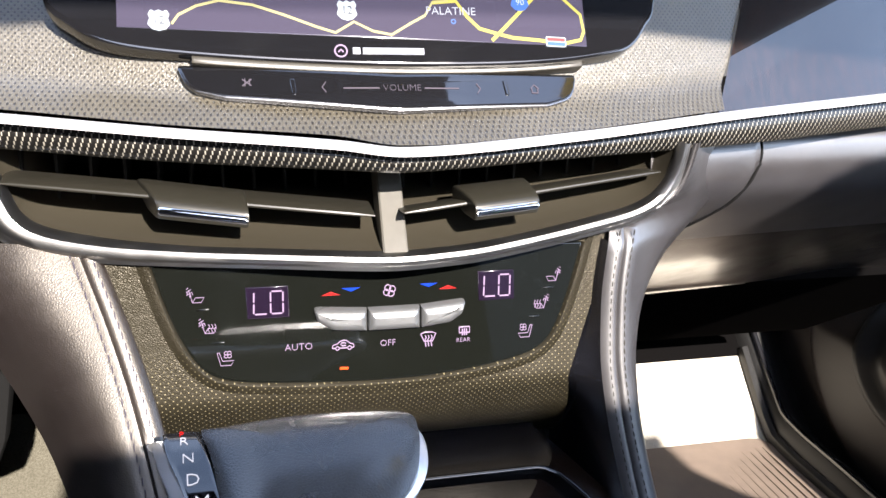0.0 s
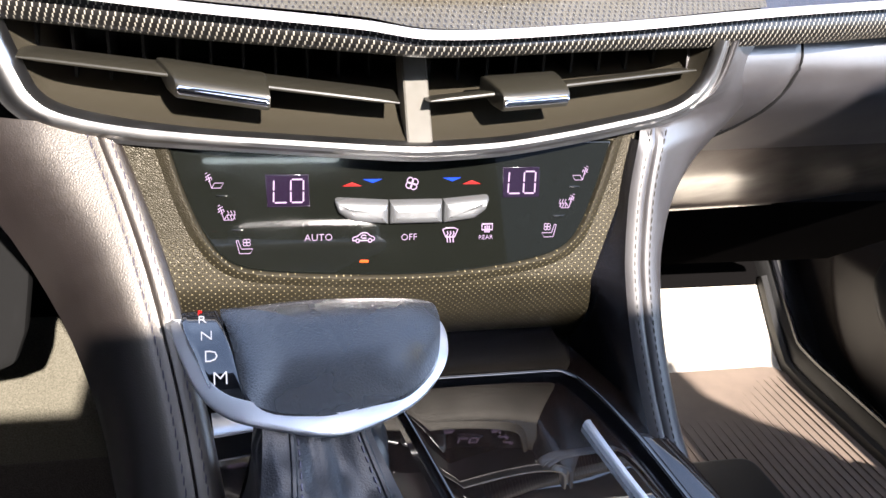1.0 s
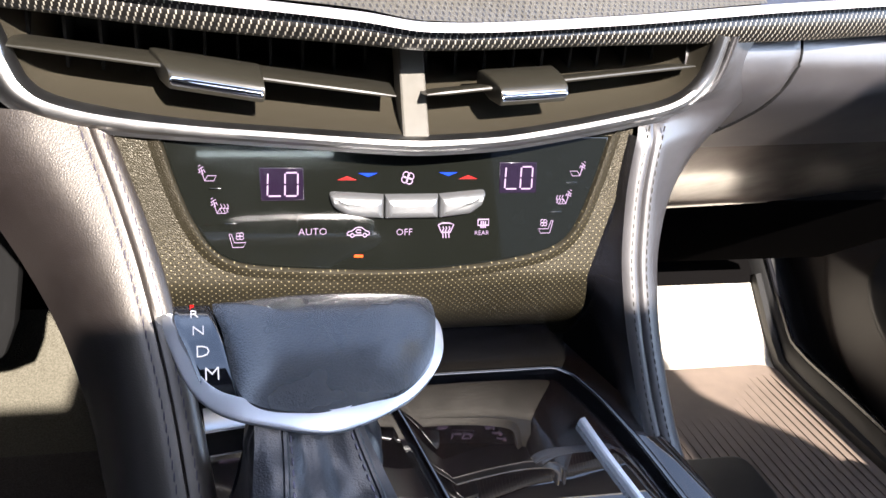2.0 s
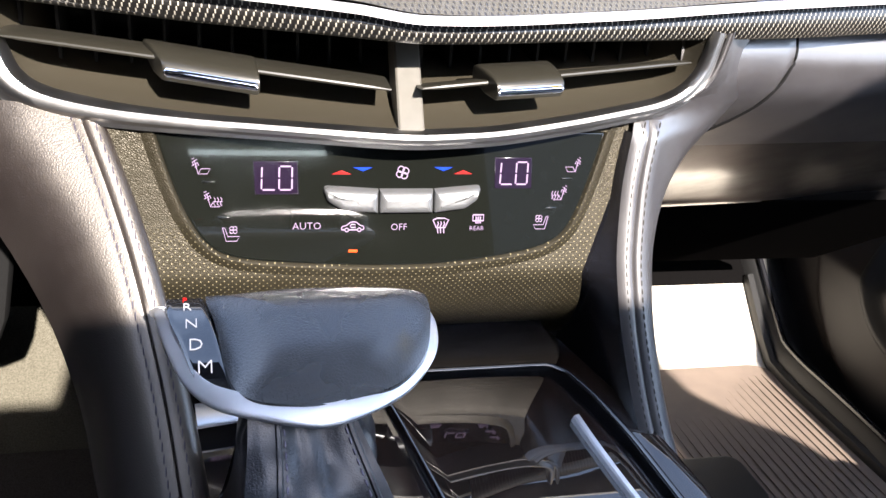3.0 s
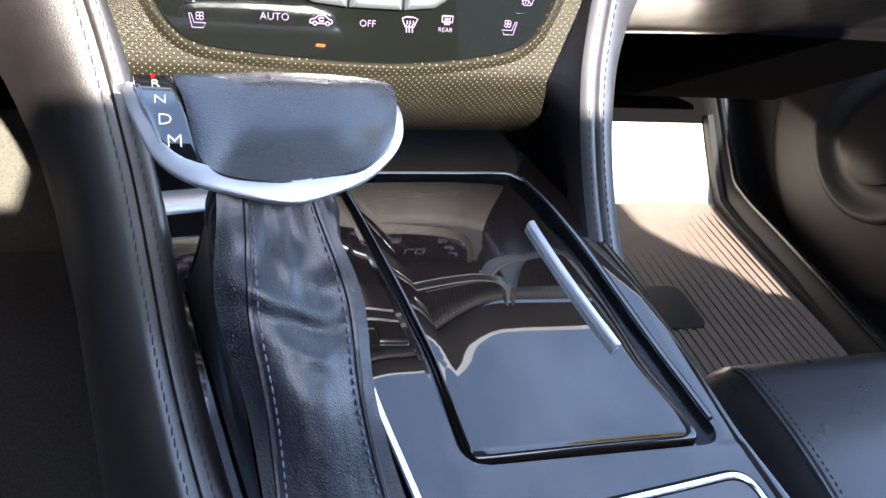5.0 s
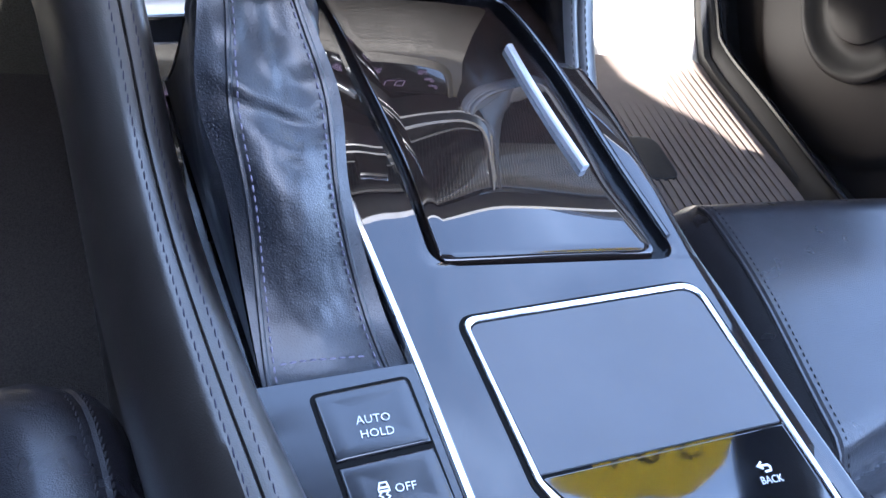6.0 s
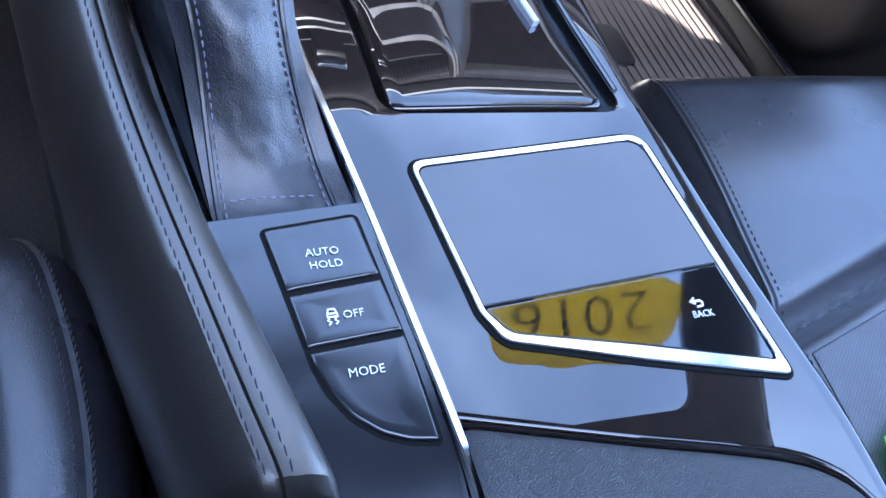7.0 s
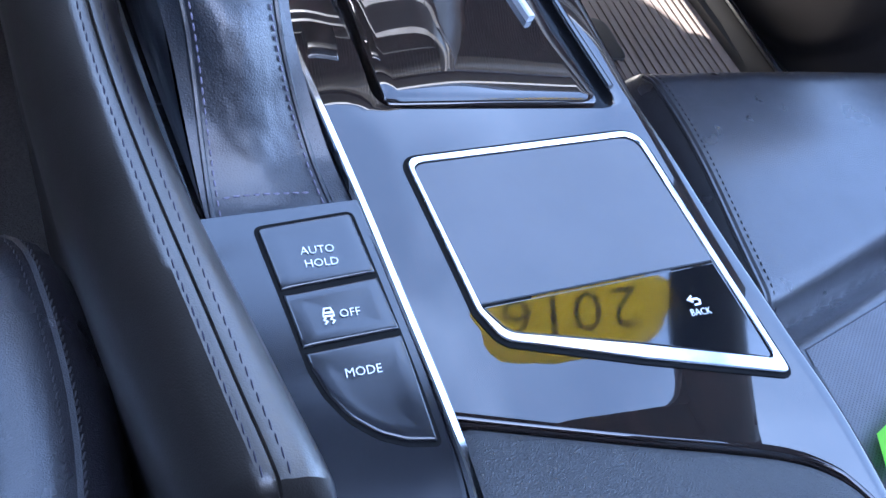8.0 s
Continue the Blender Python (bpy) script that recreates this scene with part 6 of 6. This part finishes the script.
for x in steps(0.0250, 0.198, 40):
    y = REAR(x) - 0.0048
    e = min(1, (x - 0.0250) / 0.006, (0.198 - x) / 0.010)
    k2 = math.sqrt(max(0, e * (2 - e)))
    zt = TOP(y) - 0.0004
    r = [(x, y, zt - 0.02), (x, y, zt - 0.006 + 0.004 * k2), (x, y - 0.0015, zt - 0.0025 + 0.0025 * k2), (x, y - 0.005, zt + 0.001 * k2)]
    r += [(x, y - 0.005 - q * (y + 0.28), zt + 0.001 * k2 + 0.016 * math.sin(q * 1.5)) for q in steps(0.06, 1, 12)]
    rows.append(r)
part("cushion", skin(rows), "armrest", armrest)
rows = [[(x, y, TOP(min(y, 0.08)) - 0.012) for x in steps(-0.03, 0.21, 6)] for y in steps(-0.35, 0.12, 8)]
part("box_rim", skin(rows), "plastic", armrest)

# ---- seats ----
seat = thing("passenger_seat", (0.53, 0.1, FLOOR), "black leather passenger seat with stitched seams and perforated insert", "car seat", "front seats")
def seat_z(x, y):
    split = 0.190 + 0.33 * (x - 0.301) if x < 0.44 else 0.236
    d = y - split
    z = 0.487 + 0.06 * (y - 0.458) + 0.006 * math.sin((x - 0.268) / 0.442 * math.pi)
    z += 0.010 * math.exp(-((y - 0.33) / 0.09) ** 2) - 0.014 * math.exp(-(d / 0.011) ** 2) - (0.004 if d < 0 else 0)
    ex, ey = 0.712 - x, 0.460 - y
    # the flank towards the console falls away below the piping
    fx_ = 0.035 * max(0, 1 - ex / 0.034) ** 1.6 + 0.075 * max(0, 1 - (x - 0.272) / 0.031) ** 1.25
    fy_ = 0.11 * min(1, max(0, 1 - ey / 0.075)) ** 2.4
    return z - fx_ - fy_


xs_ = [0.272 + q for q in (0, 0.002, 0.005, 0.009, 0.014, 0.02, 0.026)] + steps(0.305, 0.69, 90) + [0.70, 0.706, 0.71, 0.712]
rows = []
for y in steps(-0.30, 0.10, 12) + steps(0.105, 0.32, 110) + steps(0.325, 0.46, 36):
    rows.append([(0.272, y, FLOOR + 0.02)] + [(x, y, seat_z(x, y)) for x in xs_] + [(0.712, y, FLOOR + 0.02)])
rows.append([(x, y, FLOOR + 0.02) for x, y, z in rows[-1]])
part("cushion", skin(rows), "seat", seat)
rows = []
for v in steps(0, 1, 30):
    r = []
    for x in steps(0.312, 0.665, 24):
        split = 0.190 + 0.33 * (x - 0.301) if x < 0.44 else 0.236
        y = -0.22 + (split - 0.009 + 0.22) * v
        r.append((x, y, seat_z(x, y) + 0.0008 - 0.004 * (v > 0.99)))
    rows.append(r)
part("insert", skin(rows), "seat_insert", seat, "perforated leather insert")
pts = [(0.3015, y, seat_z(0.3015, y) + 0.0004) for y in steps(-0.1, 0.405, 60)]
part("piping", tube(pts, ellipse(0.0016, 0.0014, 6)), "seat", seat)
part("stitching", stitches([(p[0] + 0.007, p[1], seat_z(p[0] + 0.007, p[1]) + 0.0004) for p in pts], (0, 0, 1), 0.0030, 0.0022, 0.0011), "thread_dark", seat, kind="stuff")
rows = []
for z in steps(0.46, 1.02, 16):
    rows.append([(x, -0.30 - 0.35 * (z - 0.46) + 0.06 * (2 * (x - 0.53) / 0.5) ** 2, z) for x in steps(0.29, 0.75 - 0.25 * max(0, z - 0.75), 16)])
part("backrest", skin(rows), "seat", seat)
seat.location += Vector((-0.022, 0, 0.010))

drv = thing("driver_seat", (-0.4, 0.0, FLOOR), "black leather driver's seat with a stitched side bolster", "car seat", "front seats")
rows = []
for y in steps(-0.30, 0.278, 50):
    e = max(0, min(1, (0.278 - y) / 0.06))
    k2 = math.sqrt(e * (2 - e)) if e < 1 else 1
    x0 = -0.128 + 0.036 * math.sin(min(1, (0.278 - y) / 0.18) * math.pi / 2) - 0.03 * (1 - k2)
    zt = 0.43 + 0.085 * k2
    rows.append([(x0 + 0.004, y, FLOOR + 0.02), (x0 + 0.004, y, zt - 0.05), (x0, y, zt - 0.022), (x0 - 0.006, y, zt - 0.010), (x0 - 0.014, y, zt - 0.0045), (x0 - 0.0165, y, zt - 0.0055), (x0 - 0.019, y, zt - 0.004), (x0 - 0.03, y, zt), (x0 - 0.045, y, zt - 0.002), (x0 - 0.06, y, zt - 0.010),
                 (x0 - 0.0625, y, zt - 0.0125), (x0 - 0.066, y, zt - 0.0115), (x0 - 0.09, y, zt - 0.016), (x0 - 0.25, y, zt - 0.02), (x0 - 0.45, y, zt - 0.01)])
bm = bmesh.new()
vs = add_rows(bm, rows)
bm.faces.new(vs[-1])
part("bolster", bm, "seat", drv)
for j, o in ((4, 0.001), (6, -0.001), (9, 0.001), (11, -0.001)):
    pts = [Vector(r[j]) + Vector((o, 0, 0.0006)) for r in rows[10:-3]]
    part("stitching", stitches(pts, (0.3, 0, 1), 0.0034, 0.0007, 0.0012, 0.0005), "thread_dark", drv, kind="stuff")

drv.location.y += 0.027

# ---- footwell ----
mat_ = thing("floor_mat", (0.4, 0.7, FLOOR), "ribbed rubber floor mat in the passenger footwell", "floor mat")
rows = []
MX0, MX1, MY0, MY1 = 0.19, 0.622, 0.40, 0.925
out = refine(rounded([(MX0, MY0, 0.03), (MX1, MY0, 0.03), (MX1, MY1, 0.03), (MX0, MY1, 0.03)], 5), 0.03)
flat = lambda x, y, h: Vector((x, y, TOE(y) + h))
part("sheet", slab(out, flat, 0.0, 0.005, 0.002), "rubber", mat_)
x = MX0 + 0.02
while x < MX1 - 0.02:
    b = slab([(x, MY0 + 0.03), (x + 0.0055, MY0 + 0.03), (x + 0.0055, MY1 - 0.02), (x, MY1 - 0.02)], flat, 0.004, 0.0054, 0.0003)
    part("rib", b, "rubber", mat_)
    x += 0.0115
out = refine(rounded([(0.27, 0.665, 0.015), (0.468, 0.665, 0.015), (0.468, 0.745, 0.02), (0.27, 0.745, 0.02)], 5), 0.02)
part("heel_pad", slab(out, flat, 0.0040, 0.0090, 0.0015), "plastic", mat_, "dark smooth heel pad")
part("raised_edge", tube([(MX1 + 0.004, y, TOE(y) + 0.006) for y in steps(0.45, 1.015, 24)], ellipse(0.008, 0.012, 8)), "plastic", mat_, "black raised edge")

driver_mat = thing("floor_mat", (-0.4, 0.3, FLOOR), "dark carpet floor mat in the driver's footwell", "floor mat")
out = refine(rounded([(-0.62, -0.5, 0.03), (-0.100, -0.5, 0.03), (-0.100, 0.84, 0.02), (-0.62, 0.84, 0.05)], 5), 0.04)
part("sheet", slab(out, flat, 0.0, 0.012, 0.004), "dark_carpet", driver_mat)

kick = thing("kick_panel", (0.65, 0.9, FLOOR), "dark brown plastic kick panel and sill beside the footwell", "trim panel")
FLARE = [(0.618, -0.01), (0.622, 0.012), (0.628, 0.028), (0.635, 0.036), (0.644, 0.036), (0.656, 0.024), (0.672, 0.010), (0.73, 0.0)]
rows = [[(x + 0.006 * math.sin(9 * y), y, TOE(y) + h) for x, h in FLARE] for y in steps(0.2, 1.36, 60)]
part("sill", skin(rows), "plastic", kick, "black plastic sill")
part("sill_bead", tube([(0.6345 + 0.006 * math.sin(9 * y), y, TOE(y) + 0.037) for y in steps(0.55, 1.02, 40)], ellipse(0.0040, 0.0040, 8)), "satin", kick, "glossy rubber bead along the sill")
door = thing("door_panel", (0.72, 0.5, 0.40), "dark brown door panel with a round speaker cover", "door panel")
SPEAKER = (0.757, 0.508)


def on_door(y, z, h=0.0):
    """The door's inner face: nearer ahead of the seat, with a raised round pod; h is out into the cabin."""
    u = min(1, max(0, (y - 0.50) / 0.12))
    x = 0.716 - 0.030 * u * u * (3 - 2 * u) + 0.55 * max(0, z - 0.47) * u
    x = min(x + 0.25 * max(0, z - 0.56) * (1 - u), 0.738)
    d = math.hypot(y - SPEAKER[0], z - SPEAKER[1])
    return Vector((x - 0.010 / (1 + math.exp((d - 0.200) * 400)) - h, y, z))


rows = []
for y in steps(-0.4, 0.56, 24) + steps(0.57, 1.0, 80) + steps(1.02, 1.3, 10):
    rows.append([on_door(y, max(z, TOE(y) + 0.008)) for z in steps(0.305, 0.67, 70) + [0.68, 0.694]])
part("panel", skin(rows), "door", door)
rows = []
for r, h in ((0.106, -0.001), (0.105, 0.004), (0.101, 0.006), (0.096, 0.005), (0.088, 0.001), (0.078, -0.003), (0.070, -0.004), (0.062, -0.001)):
    rows.append([on_door(SPEAKER[0] + r * math.cos(a), SPEAKER[1] + r * math.sin(a), h + 0.006) for a in steps(0, 2 * math.pi, 56)[:-1]])
part("speaker_ring", skin(rows, closed=True), "plastic", door, "black dished speaker ring")
rows = []
for r, h in ((0.062, -0.001), (0.060, 0.003), (0.045, 0.006), (0.02, 0.008), (0.001, 0.008)):
    rows.append([on_door(SPEAKER[0] + r * math.cos(a), SPEAKER[1] + r * math.sin(a), h + 0.006) for a in steps(0, 2 * math.pi, 40)[:-1]])
part("speaker_cap", skin(rows, closed=True), "door", door, "brown speaker cap")

# ---- paper tag on the seat ----
k = Mat("green_paper", (0.30, 0.75, 0.06), 0.7)
k.tint(k.span(k.noise(60, 3), 0.4, 0.7, 0, 0.4), (0.24, 0.62, 0.05))
M["green"] = k.m
rows = [[(0.284 + 0.055 * u + 0.014 * v, 0.076 + 0.036 * v + 0.024 * u, 0.483 + 0.007 * math.sin(u * 2.5)) for u in steps(0, 1, 6)] for v in steps(0, 1, 6)]
bm = skin(rows)
bmesh.ops.solidify(bm, geom=bm.faces[:], thickness=0.0006)
single("paper_tag", bm, "green", "bright green folded paper lying on the seat", "paper")

# ---- year sticker on the windscreen ----
def on_glass(x, y, h):
    return Vector((x, y + 0.287 * h, 1.27 - 0.30 * y + 0.02 * math.sin(3.1 * y) - 0.03 * (x / 0.7) ** 2 + 0.958 * h))


sticker = thing("window_sticker", (0.44, 0.29, 1.19), "yellow year sticker on the outside of the windscreen", "sticker")
out = []
for i in range(40):
    a = 2 * math.pi * i / 40
    r = 1 + 0.05 * math.sin(5 * a + 0.6) + 0.03 * math.sin(9 * a)
    out.append((0.432 + 0.130 * r * math.cos(a), 0.306 + 0.086 * r * math.sin(a)))
part("film", slab(out, on_glass, 0.004, 0.0046, 0.0001), "film", sticker, "yellow translucent film")
M["ink_green"] = Mat("dark_green_ink", (0.02, 0.035, 0.02), 0.6).m
for ch, x in (("2", 0.494), ("0", 0.442), ("1", 0.396), ("6", 0.348)):
    o = on_glass(x, 0.305, 0.0034)
    m = Matrix.Translation(o) @ Matrix(((-1, 0, 0), (0, -0.958, 0.287), (0, 0.287, 0.958))).transposed().to_4x4()
    text(ch, 0.095, m, "ink_green", sticker, "digit", depth=0.0004)
